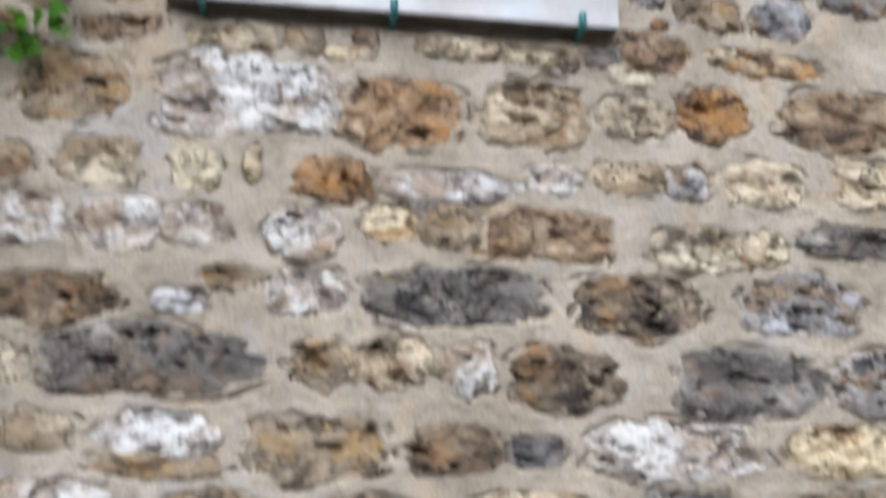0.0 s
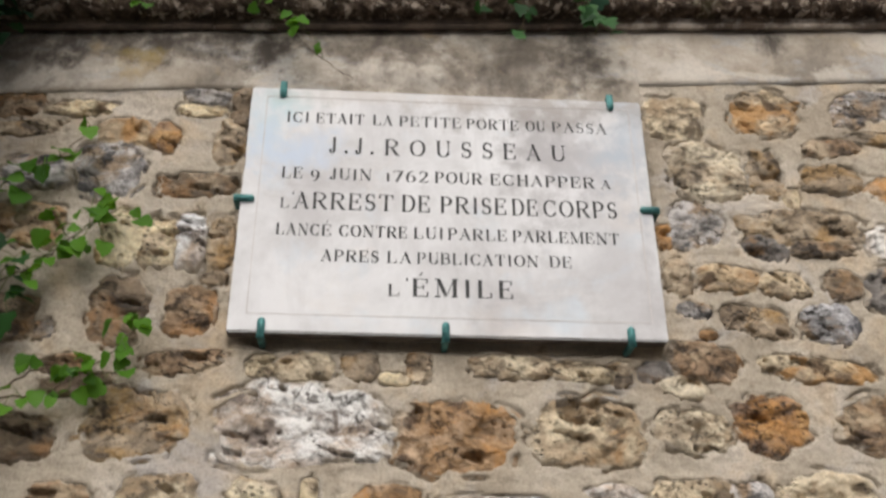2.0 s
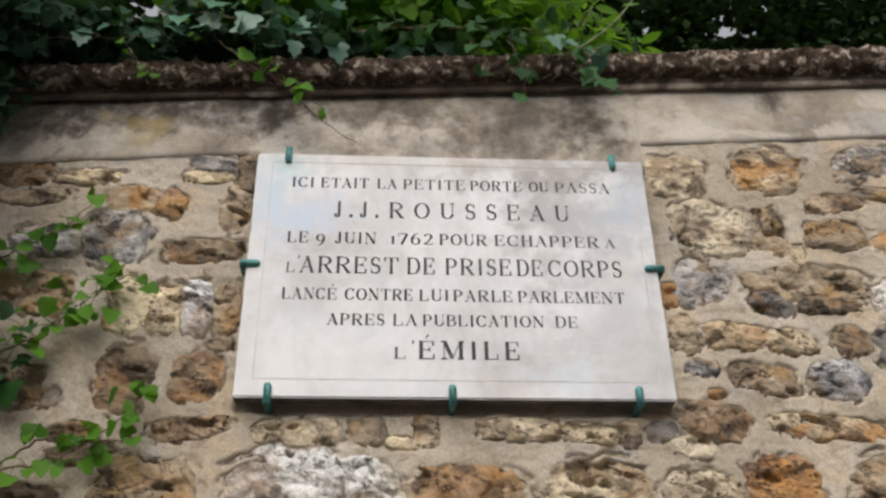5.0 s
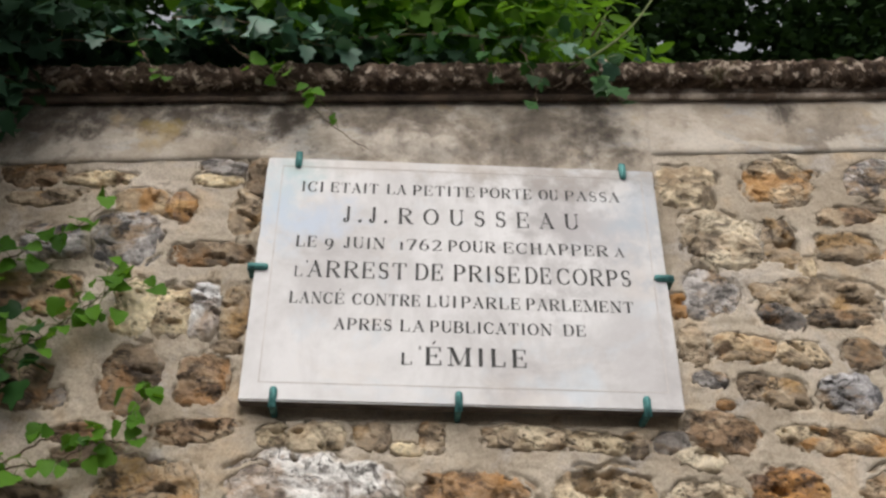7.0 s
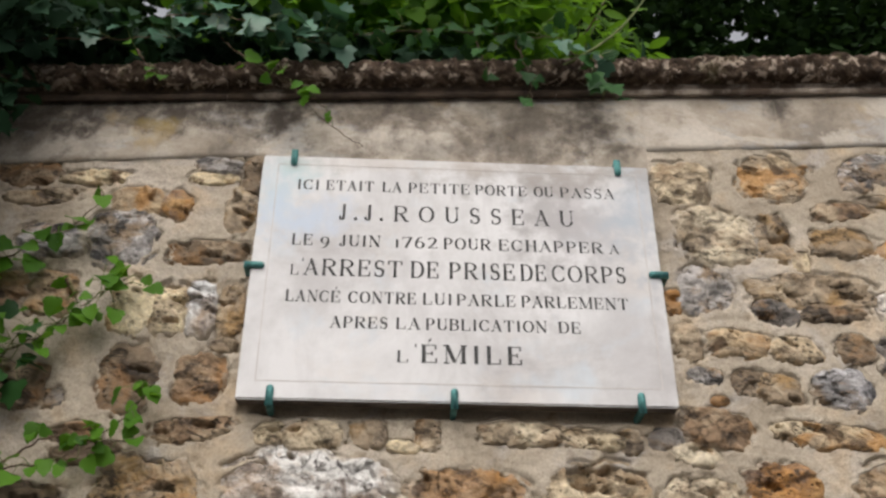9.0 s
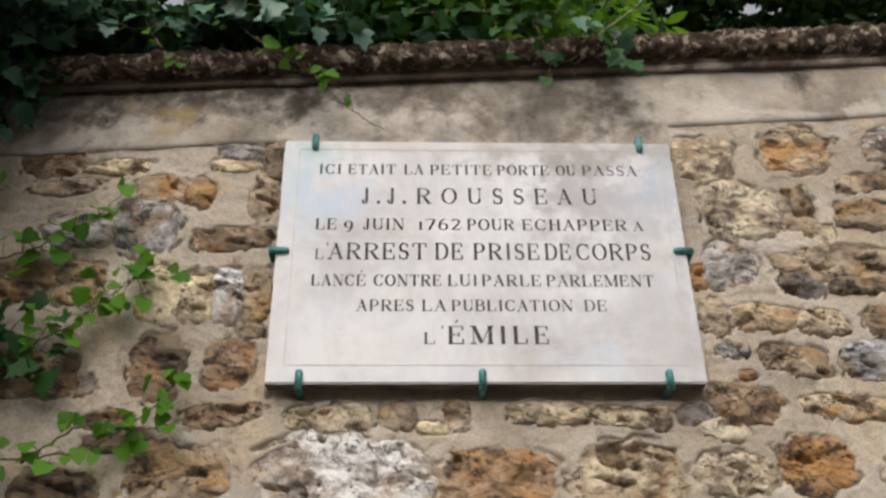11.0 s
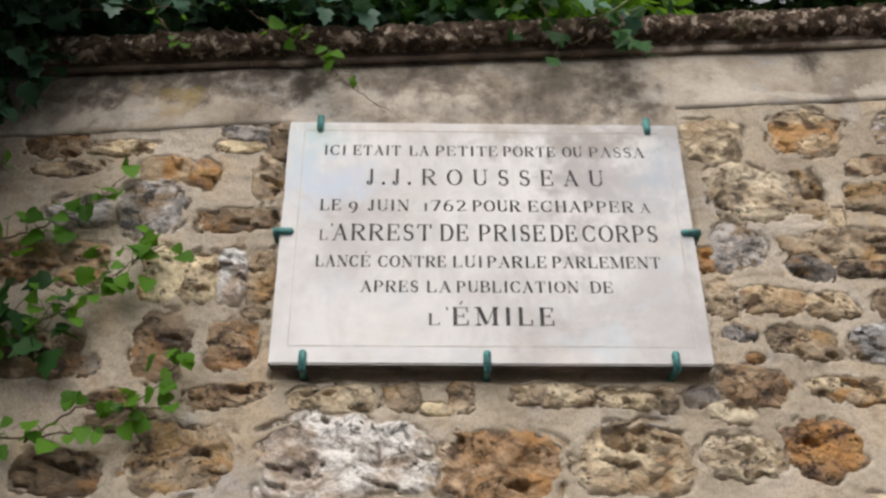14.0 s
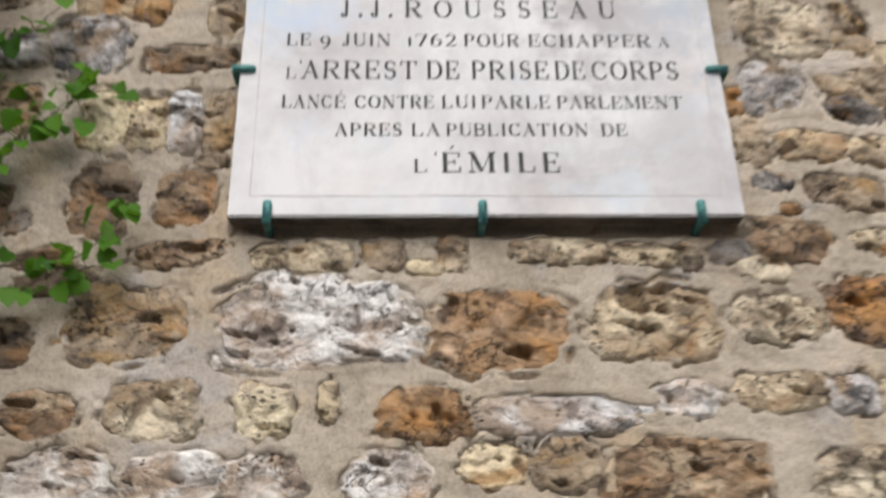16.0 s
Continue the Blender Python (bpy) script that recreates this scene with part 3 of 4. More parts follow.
def stone_mesh(w, h, kind, lean, seed, step):
    """A broken stone face: an uneven outline, tilted planes, layered ledges, seams and deep hollows."""
    w, h, n_exp, off, rng = shape_of(w, h, seed)
    nx, nz = max(10, int(w / step)), max(8, int(h / step))
    proud = rng.uniform(0.001, 0.007)
    tip, lift = rng.uniform(-0.007, 0.007), rng.uniform(-0.007, 0.006)
    cells = rng.uniform(9, 17)
    rot = Matrix.Rotation(radians(-lean), 3, 'Y')
    verts, rims = [], []
    for i in range(nx + 1):
        u = 2 * i / nx - 1
        for j in range(nz + 1):
            v = 2 * j / nz - 1
            m = max(abs(u), abs(v))
            a = math.atan2(v, u)
            r = 1 - (1 - m) ** 1.3
            edge = outline(a, n_exp, off)
            x, z = r * edge * math.cos(a) * w / 2, r * edge * math.sin(a) * h / 2
            p = Vector((x, off, z * 1.4))
            e = max(0.0, 1 - r ** 9)
            wob = 0.03 * noise.noise(p * 16)
            d, pts = noise.voronoi((p + Vector((wob, 0, wob * 0.6))) * cells)
            plane = 0.010 * noise.noise(pts[0] * 5.7) + 0.26 * (x - pts[0].x / cells) * noise.noise(pts[0] * 3.1) + 0.26 * (p.z - pts[0].z / cells) * noise.noise(pts[0] * 4.3)
            ledge = noise.noise(Vector((x * 7, off + 3, z * 22 + 4 * x)))
            rough = noise.noise(p * 24)
            crag = 0.005 * noise.noise(p * 9) + 0.0025 * ledge + 0.006 * (0.3 - abs(rough)) + 0.0022 * noise.noise(p * 48) + 0.001 * noise.noise(p * 95)
            hole = noise.noise(Vector((x * 14, off + 7, z * 52 + 9 * x))) + 0.3 * noise.noise(p * 45) + 0.15 * noise.noise(p * 90)
            hollow = -0.032 * min(1.0, max(0.0, (hole - 0.42) * 7))
            y = 0.010 - (0.010 + proud) * e - (plane + crag + hollow + tip * u + lift * v) * (0.35 + 0.65 * e)
            verts.append(rot @ Vector((x, y, z)))
            rims.append(r)
    me = mesh_of("stone", verts, [f[::-1] for f in grid_faces(nx + 1, nz + 1)], STONE[kind])
    me.attributes.new("rim", 'FLOAT', 'POINT').data.foreach_set("value", rims)
    return me


def mortar_base(x, z):
    p = Vector((x * 2.3, z * 2.3, 4.0))
    return -0.008 * noise.noise(p)


# mortar: floated flush, pressed back behind every stone, open along part of the stones' edges
xs = np.concatenate([np.arange(-9, -1.6, 0.1), np.arange(-1.6, 1.6, 0.0055), np.arange(1.6, 9.01, 0.1)])
zs = np.concatenate([np.arange(0, 1.15, 0.05), np.arange(1.15, 3.30, 0.0055)])
sunk = np.zeros((len(xs), len(zs)))
for group, first in ((COURSES, 100), (extra[:185], 900)):
    for n, (sx, sz, sw, sh, _, lean) in enumerate(group):
        w, h, n_exp, off, _ = shape_of(sw, sh, first + n)
        c, s = math.cos(radians(-lean)), math.sin(radians(-lean))
        i0, i1 = np.searchsorted(xs, (sx - w * 0.75, sx + w * 0.75))
        j0, j1 = np.searchsorted(zs, (sz - h * 0.95, sz + h * 0.95))
        for i in range(i0, i1):
            for j in range(j0, j1):
                dx, dz = xs[i] - sx, zs[j] - sz
                x, z = (c * dx - s * dz) / (w / 2), (s * dx + c * dz) / (h / 2)
                a = math.atan2(z, x)
                r = math.hypot(x, z) / outline(a, n_exp, off)
                if r > 1.22:
                    continue
                gap = noise.noise(Vector((math.cos(a) * 2.2, math.sin(a) * 2.2, off + 20)))
                rag = 0.84 + 0.10 * noise.noise(Vector((xs[i] * 30, zs[j] * 34, 9)))
                d = 0.045 * min(1.0, (rag - r) * 9) if r < rag else 0.0
                d += 0.030 * max(0.0, min(1.0, (gap - 0.02) * 4)) * max(0.0, 1 - abs(r - 0.965) / 0.06)
                d -= 0.002 * max(0.0, 1 - abs(r - 1.06) / 0.14) * (0.7 - gap)
                if abs(d) > abs(sunk[i, j]):
                    sunk[i, j] = d
verts = []
for i, x in enumerate(xs):
    x = float(x)
    top = band_high(x) - 0.02
    for j, z in enumerate(zs):
        z = min(float(z), top)
        q = Vector((x * 11, z * 15, 1.0))
        y = mortar_base(x, z) - 0.0045 * noise.noise(q) - 0.0024 * noise.noise(q * 3.1) - 0.0012 * noise.noise(q * 8)
        if abs(x) < 0.5 and 2.36 < z < 2.42:
            y += 0.024 * max(0.0, min(1.0, (z - 2.376 - 0.012 * noise.noise(Vector((x * 14, 3, 3)))) / 0.012))
        if z > band_low(x) + 0.012:
            y += 0.03
        verts.append((x, y + sunk[i, j], z))
wall = new("wall_rubble", mesh_of("wall_rubble", verts, grid_faces(len(xs), len(zs)), MORTAR))
tagged(wall, "rubble millstone wall with flush beige lime mortar joints", "wall", kind="structure")
core_bm = bmesh.new()
core_v = box(core_bm, -9, 9, 0.06, 0.45, 0, 3.2)
for v in core_v:
    if v.co.z > 1:
        v.co.z = band_high(v.co.x) + 0.045
part("wall_core", core_bm, MORTAR, wall)

# render coat band under the coping, in lengths that meet at fine joints
band = tagged(new("wall_band"), "pale lime render band with soot stains under the coping", "band", kind="structure")
JOINTS = [-9.0, -3.1, 0.905, 3.9, 9.0]


def band_length(a, b):
    cols = list(np.linspace(a + 0.0004, b - 0.0004, max(8, int((b - a) / 0.02))))
    for s in (-0.497, 0.516):
        if a < s < b:
            cols = sorted(cols + [s - 0.0015, s + 0.0015])
    nz, vv = 24, []
    for x in cols:
        x = float(x)
        lo = 3.06 if -0.497 < x < 0.516 else band_low(x) + 0.004 * noise.noise(Vector((x * 9, 0, 0)))
        hi = band_high(x) + 0.035
        for j in range(nz):
            f = j / (nz - 1)
            z = lo + (hi - lo) * f
            y = mortar_base(x, lo) - 0.004 - 0.003 * noise.noise(Vector((x * 4, z * 6, 7))) - 0.0015 * noise.noise(Vector((x * 22, z * 22, 3)))
            vv.append((x, 0.012 if j == 0 else y, lo if j < 2 else z))
    return mesh_of("band_length", vv, grid_faces(len(cols), nz), COAT)


for a, b in zip(JOINTS[:-1], JOINTS[1:]):
    child(new("band_length", band_length(a, b)), band)

# coping: weathered rounded stones on a thin fillet
coping = tagged(new("coping"), "weathered brown mossy stone coping with crumbling edge", "coping", kind="structure")


def top_of(x):
    return 3.422 + 0.069 * x


def foot_of(x):
    return 3.299 + 0.0595 * x


def coping_stone(a, b, seed):
    cols = np.linspace(a + 0.0012, b - 0.0012, max(6, int((b - a) / (0.007 if abs(a) < 1.6 else 0.03))))
    prof = [(0.30, 1.25), (0.05, 1.12), (-0.04, 1.04), (-0.075, 0.98), (-0.092, 0.92), (-0.101, 0.86), (-0.105, 0.79), (-0.106, 0.72), (-0.106, 0.65), (-0.105, 0.58),
            (-0.104, 0.53), (-0.102, 0.48), (-0.099, 0.43), (-0.096, 0.39), (-0.086, 0.355), (-0.070, 0.345), (-0.05, 0.35), (0.02, 0.36)]
    vv = []
    for x in cols:
        x = float(x)
        lo, hi = foot_of(x), top_of(x)
        for k, (y, f) in enumerate(prof):
            z = lo + (hi - lo) * f
            p = Vector((x * 13, z * 16, seed))
            w = 0.35 if k > 14 else 1.0
            d = w * (0.010 * noise.noise(p) + 0.012 * noise.noise(p * 2.7) + 0.009 * noise.noise(p * 5.5) + 0.004 * noise.noise(p * 11))
            vv.append((x, (y + 0.032 if y < -0.03 else y) - d, z + 0.7 * w * (0.010 * noise.noise(p + Vector((9, 0, 0))) + 0.010 * noise.noise(p * 3.3) + 0.005 * noise.noise(p * 7))))
    n = len(prof)
    faces = [(j * 1 + i * n, j + 1 + i * n, j + 1 + (i + 1) * n, j + (i + 1) * n) for i in range(len(cols) - 1) for j in range(n - 1)]
    return mesh_of("coping_stone", vv, faces, COPING)


ends = [-9.0, -6.6, -4.4, -2.6, -1.55, -0.62, 0.28, 0.90, 1.75, 3.4, 5.2, 7.1, 9.0]
for i, (a, b) in enumerate(zip(ends[:-1], ends[1:])):
    child(new("coping_stone", coping_stone(a, b, i * 3.1)), coping)
for a, b in zip(ends[:-1], ends[1:]):
    cols = np.linspace(a, b - 0.002, max(4, int((b - a) / 0.02)))
    vv = []
    for x in cols:
        x = float(x)
        z0, hh = foot_of(x), top_of(x) - foot_of(x)
        e = 0.004 * noise.noise(Vector((x * 13, 2, 2))) + 0.003 * noise.noise(Vector((x * 41, 2, 2)))
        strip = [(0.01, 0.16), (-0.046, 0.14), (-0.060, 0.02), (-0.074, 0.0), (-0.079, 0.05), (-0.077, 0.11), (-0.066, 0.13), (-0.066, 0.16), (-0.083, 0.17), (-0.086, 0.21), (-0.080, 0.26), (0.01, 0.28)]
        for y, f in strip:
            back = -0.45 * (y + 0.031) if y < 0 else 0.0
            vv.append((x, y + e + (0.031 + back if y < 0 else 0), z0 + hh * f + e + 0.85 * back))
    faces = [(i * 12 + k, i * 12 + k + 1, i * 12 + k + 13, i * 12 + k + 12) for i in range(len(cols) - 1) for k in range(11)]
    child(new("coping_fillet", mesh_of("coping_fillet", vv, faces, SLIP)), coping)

# ground on both sides
ground = new("ground", mesh_of("ground", [(-400, -400, 0), (400, -400, 0), (400, 400, 0), (-400, 400, 0)], [(0, 1, 2, 3)], ROAD))
tagged(ground, "worn grey asphalt ground before the wall", "ground", kind="structure")
gx = np.linspace(-30, 30, 40)
gy = np.linspace(0.45, 40, 30)
vv = [(float(x), float(y), 0.02 + 0.9 * min(1, (y - 0.45) / 6) + 0.08 * noise.noise(Vector((x, y, 0)))) for x in gx for y in gy]
garden = new("garden_ground", mesh_of("garden_ground", vv, grid_faces(40, 30), EARTH))
tagged(garden, "dry earth garden ground behind the wall", "ground", kind="structure")

# unseen wall added across the street to cut light from near the horizon
bm = bmesh.new()
box(bm, -24, 24, -14.4, -14.0, 0, 2.4)
opposite = bpy.data.meshes.new("wall_opposite")
bm.to_mesh(opposite)
bm.free()
opposite.materials.append(MORTAR)
tagged(new("wall_opposite", opposite), "plain unseen wall added across the street to cut low light", "wall", kind="structure")


# ---- the plaque ----
FACE, BOTTOM, TOP = -0.045, 2.400, 3.075
plaque = tagged(new("plaque"), "white marble memorial plaque with engraved dark lettering, clamped on the wall", "plaque")
bm = bmesh.new()
box(bm, -0.5, 0.5, FACE, -0.006, BOTTOM, TOP)
bmesh.ops.bevel(bm, geom=bm.edges[:], offset=0.0035, segments=2, affect='EDGES')
bmesh.ops.subdivide_edges(bm, edges=[e for e in bm.edges if e.calc_length() > 0.5], cuts=40, use_grid_fill=True)
for v in bm.verts:
    chip = max(0.0, noise.noise(Vector((v.co.x * 21, v.co.z * 21, 5))) - 0.25)
    edge = min(0.5 - abs(v.co.x), v.co.z - BOTTOM, TOP - v.co.z)
    if edge < 0.002:
        v.co.x -= math.copysign(0.006 * chip, v.co.x) if abs(v.co.x) > 0.495 else 0
        v.co.z += 0.006 * chip if v.co.z < BOTTOM + 0.01 else 0
bm.normal_update()
# faces that look down take the dark grime and shade colour
for f in bm.faces:
    f.material_index = 1 if f.normal.z < -0.8 else 0
slab = part("slab", bm, MARBLE, plaque)
slab.data.materials.append(GRIME_AND_SHADE)
# engraved frame line, drawn as thin grey-brown bars
for x0, x1, z0, z1 in ((-0.4585, 0.4665, 2.4440, 2.4458), (-0.4585, 0.4665, 3.046, 3.0476), (-0.4605, -0.4585, 2.444, 3.0476), (0.4650, 0.4672, 2.444, 3.0476)):
    bm = bmesh.new()
    box(bm, x0, x1, FACE - 0.0007, FACE + 0.002, z0, z1)
    part("frame_line", bm, LINE, plaque, "thin engraved border line")

WIDTH = {'I': 0.46, 'J': 0.62, 'M': 1.3, 'N': 1.08, 'O': 1.05, 'L': 0.88, 'S': 0.74, 'E': 0.88, 'T': 0.98, "'": 0.34, '.': 0.26, '1': 0.5, 'C': 0.98, 'P': 0.88, 'B': 0.92}
THICK, HAIR = 0.18, 0.06  # stems and hairlines, as shares of the capitals' height


def arc(cx, cz, rx, rz, a0, a1, n=14):
    return [(cx + rx * math.cos(radians(a0 + (a1 - a0) * k / n)), cz + rz * math.sin(radians(a0 + (a1 - a0) * k / n))) for k in range(n + 1)]


def bowl(z0, z1, reach):
    mid, r = (z0 + z1) / 2, (z1 - z0) / 2
    return [(0.16, z1)] + arc(reach - 0.42, mid, 0.42, r, 90, -90) + [(0.16, z0)]


def letter_strokes(c):
    """Strokes of a modern-face capital: (points, kind), kind 'T' thick, 'H' hair, 'C' swelling where it runs upright, 'S' swelling in its middle."""
    foot = lambda u: ([(u - 0.14, 0.025), (u + 0.14, 0.025)], 'F')
    head = lambda u: ([(u - 0.14, 0.975), (u + 0.14, 0.975)], 'F')
    stem = lambda u: [([(u, 0.0), (u, 1.0)], 'T'), foot(u), head(u)]
    return {
        'A': [([(0.1, 0.0), (0.5, 0.98)], 'H'), ([(0.45, 1.0), (0.86, 0.0)], 'T'), ([(0.24, 0.34), (0.74, 0.34)], 'H'), foot(0.1), foot(0.86)],
        'B': stem(0.16) + [(bowl(0.53, 0.975, 0.82), 'C'), (bowl(0.025, 0.53, 0.9), 'C')],
        'C': [(arc(0.53, 0.5, 0.44, 0.475, 42, 318, 22), 'C'), ([(0.88, 0.68), (0.9, 0.98)], 'H'), ([(0.88, 0.32), (0.9, 0.12)], 'H')],
        'D': stem(0.16) + [(bowl(0.025, 0.975, 0.9), 'C')],
        'E': stem(0.18) + [([(0.18, 0.97), (0.88, 0.97)], 'H'), ([(0.18, 0.51), (0.66, 0.51)], 'H'), ([(0.18, 0.03), (0.92, 0.03)], 'H'), ([(0.87, 0.98), (0.87, 0.74)], 'F'), ([(0.91, 0.0), (0.91, 0.28)], 'F'), ([(0.66, 0.4), (0.66, 0.63)], 'F')],
        'H': stem(0.18) + stem(0.82) + [([(0.18, 0.51), (0.82, 0.51)], 'H')],
        'I': stem(0.5),
        'J': [([(0.62, 1.0), (0.62, 0.16)], 'T'), (arc(0.36, 0.18, 0.27, 0.17, 0, -185, 10), 'C'), (arc(0.14, 0.2, 0.05, 0.03, 0, 360, 8), 'F'), head(0.62)],
        'L': stem(0.18) + [([(0.18, 0.03), (0.92, 0.03)], 'H'), ([(0.91, 0.0), (0.91, 0.3)], 'F')],
        'M': [([(0.12, 0.0), (0.12, 1.0)], 'H'), ([(0.14, 1.0), (0.48, 0.06)], 'T'), ([(0.5, 0.04), (0.86, 1.0)], 'H'), ([(0.88, 0.0), (0.88, 1.0)], 'T'), foot(0.12), foot(0.88), head(0.1), head(0.9)],
        'N': [([(0.14, 0.0), (0.14, 1.0)], 'H'), ([(0.14, 1.0), (0.84, 0.02)], 'T'), ([(0.86, 0.0), (0.86, 1.0)], 'H'), foot(0.14), head(0.12), head(0.86)],
        'O': [(arc(0.5, 0.5, 0.42, 0.475, 0, 360, 28), 'C')],
        'P': stem(0.18) + [(bowl(0.45, 0.975, 0.86), 'C')],
        'R': stem(0.16) + [(bowl(0.5, 0.975, 0.82), 'C'), ([(0.46, 0.5), (0.84, 0.03)], 'T'), foot(0.88)],
        'S': [(arc(0.5, 0.735, 0.33, 0.24, 25, 255, 14) + arc(0.5, 0.265, 0.36, 0.24, 80, -155, 14), 'S'), ([(0.83, 0.72), (0.83, 0.98)], 'H'), ([(0.14, 0.28), (0.14, 0.02)], 'H')],
        'T': [([(0.5, 0.0), (0.5, 1.0)], 'T'), foot(0.5), ([(0.04, 0.97), (0.96, 0.97)], 'H'), ([(0.06, 0.98), (0.06, 0.74)], 'F'), ([(0.94, 0.98), (0.94, 0.74)], 'F')],
        'U': [([(0.18, 1.0), (0.18, 0.3)], 'T'), (arc(0.51, 0.3, 0.33, 0.275, 180, 360, 14), 'C'), ([(0.85, 0.3), (0.85, 1.0)], 'H'), head(0.18), head(0.85)],
        '1': [([(0.5, 0.0), (0.5, 0.74)], 'T'), foot(0.5), ([(0.5, 0.74), (0.25, 0.66)], 'H')],
        '2': [(arc(0.47, 0.74, 0.34, 0.23, 165, -25, 12) + [(0.6, 0.4), (0.12, 0.05)], 'C'), ([(0.1, 0.06), (0.92, 0.06)], 'F'), ([(0.9, 0.06), (0.94, 0.24)], 'H')],
        '6': [(arc(0.5, 0.31, 0.36, 0.29, 0, 360, 22), 'C'), (arc(0.72, 0.33, 0.58, 0.66, 180, 88, 10), 'C')],
        '7': [([(0.06, 0.95), (0.94, 0.95)], 'F'), ([(0.9, 0.95), (0.36, 0.0)], 'T'), ([(0.08, 0.96), (0.06, 0.74)], 'H')],
        '9': [(arc(0.5, 0.69, 0.36, 0.29, 0, 360, 22), 'C'), (arc(0.28, 0.67, 0.58, 0.66, 0, -92, 10), 'C')],
        '.': [(arc(0.5, 0.09, 0.14, 0.045, 0, 360, 10), 'T')],
        "'": [([(0.5, 1.02), (0.44, 0.84)], 'F')],
    }[c]


def ribbon(pts, widths, y, verts, faces):
    """A flat stroke along pts with a width at each point."""
    n0, n = len(verts), len(pts)
    for i, (px, pz) in enumerate(pts):
        (ax, az), (bx, bz) = pts[max(i - 1, 0)], pts[min(i + 1, n - 1)]
        d = math.hypot(bx - ax, bz - az) or 1.0
        nx, nz = -(bz - az) / d * widths[i] / 2, (bx - ax) / d * widths[i] / 2
        verts += [(px + nx, y, pz + nz), (px - nx, y, pz - nz)]
    faces += [(n0 + 2 * i, n0 + 2 * i + 1, n0 + 2 * i + 3, n0 + 2 * i + 2) for i in range(n - 1)]


def letter_mesh(c, x, z, w, h, weight):
    bold = weight * THICK
    verts, faces, faint = [], [], []
    strokes = letter_strokes({'É': 'E'}.get(c, c))
    if c == 'É':
        strokes = strokes + [([(0.46, 1.16), (0.60, 1.34)], 'F')]
    drop = 0.22 * h if c == '9' else 0.0
    for k, (pts, kind) in enumerate(strokes):
        line = [(x + u * w, z - drop + v * h) for u, v in pts]
        n = len(line)
        if kind in 'THF':
            widths = [h * {'T': bold, 'H': HAIR, 'F': 0.075}[kind]] * n
        elif kind == 'S':
            widths = [h * (HAIR + (bold - HAIR) * math.sin(math.pi * i / (n - 1)) ** 1.5) for i in range(n)]
        else:
            widths = []
            for i in range(n):
                (ax, az), (bx, bz) = line[max(i - 1, 0)], line[min(i + 1, n - 1)]
                up = abs(bz - az) / (math.hypot(bx - ax, bz - az) or 1.0)
                widths.append(h * (HAIR + (bold - HAIR) * up ** 2))
        before = len(faces)
        ribbon(line, widths, FACE - 0.0006 - 0.00006 * k, verts, faces)
        faint += [1 if kind == 'H' else 0] * (len(faces) - before)
    me = mesh_of("letter", verts, faces, PAINT, False)
    me.materials.append(FADED)
    me.polygons.foreach_set("material_index", faint)
    return me


def inscription(words, foot, cap, space=0.2, weight=1.0):
    """One cut line: (word, from, to) along the plaque, its foot's height and the capitals' height."""
    for word, x0, x1, *small in words:
        h = cap * (small[0] if small else 1.0)
        shares = [WIDTH.get(c, 1.0) for c in word]
        gap = space if len(word) > 1 else 0.0
        unit = (x1 - x0) / (sum(shares) + gap * (len(word) - 1))
        x = x0
        for c, s in zip(word, shares):
            child(new("letter", letter_mesh(c, x, foot, s * unit, cap if c == "'" else h, weight)), plaque)
            x += (s + gap) * unit


inscription((("ICI", -0.408, -0.351), ("ETAIT", -0.334, -0.214), ("LA", -0.192, -0.143), ("PETITE", -0.126, 0.031), ("PORTE", 0.045, 0.177), ("OU", 0.196, 0.245), ("PASSA", 0.263, 0.404)), 2.9695, 0.031)
inscription((("J.J.", -0.296, -0.188), ("ROUSSEAU", -0.161, 0.293)), 2.881, 0.047, 0.7, 0.8)
inscription((("LE", -0.408, -0.357), ("9", -0.339, -0.316), ("JUIN", -0.291, -0.191), ("1762", -0.157, -0.051), ("POUR", -0.036, 0.081), ("ECHAPPER", 0.100, 0.361), ("A", 0.376, 0.401, 0.8)), 2.8045, 0.032)
inscription((("L'", -0.405, -0.372, 0.62), ("ARREST", -0.373, -0.136), ("DE", -0.116, -0.048), ("PRISE", -0.023, 0.138), ("DE", 0.151, 0.214), ("CORPS", 0.228, 0.410)), 2.7205, 0.046, 0.2, 0.8)
inscription((("LANCÉ", -0.410, -0.281), ("CONTRE", -0.262, -0.102), ("LUI", -0.086, -0.015), ("PAR", -0.005, 0.080), ("LE", 0.086, 0.136), ("PARLEMENT", 0.150, 0.408)), 2.648, 0.031)
inscription((("APRES", -0.301, -0.167), ("LA", -0.148, -0.091), ("PUBLICATION", -0.078, 0.208), ("DE", 0.235, 0.288)), 2.5815, 0.030)
inscription((("L'", -0.144, -0.095, 0.64), ("ÉMILE", -0.089, 0.146)), 2.497, 0.046, 0.36, 1.08)


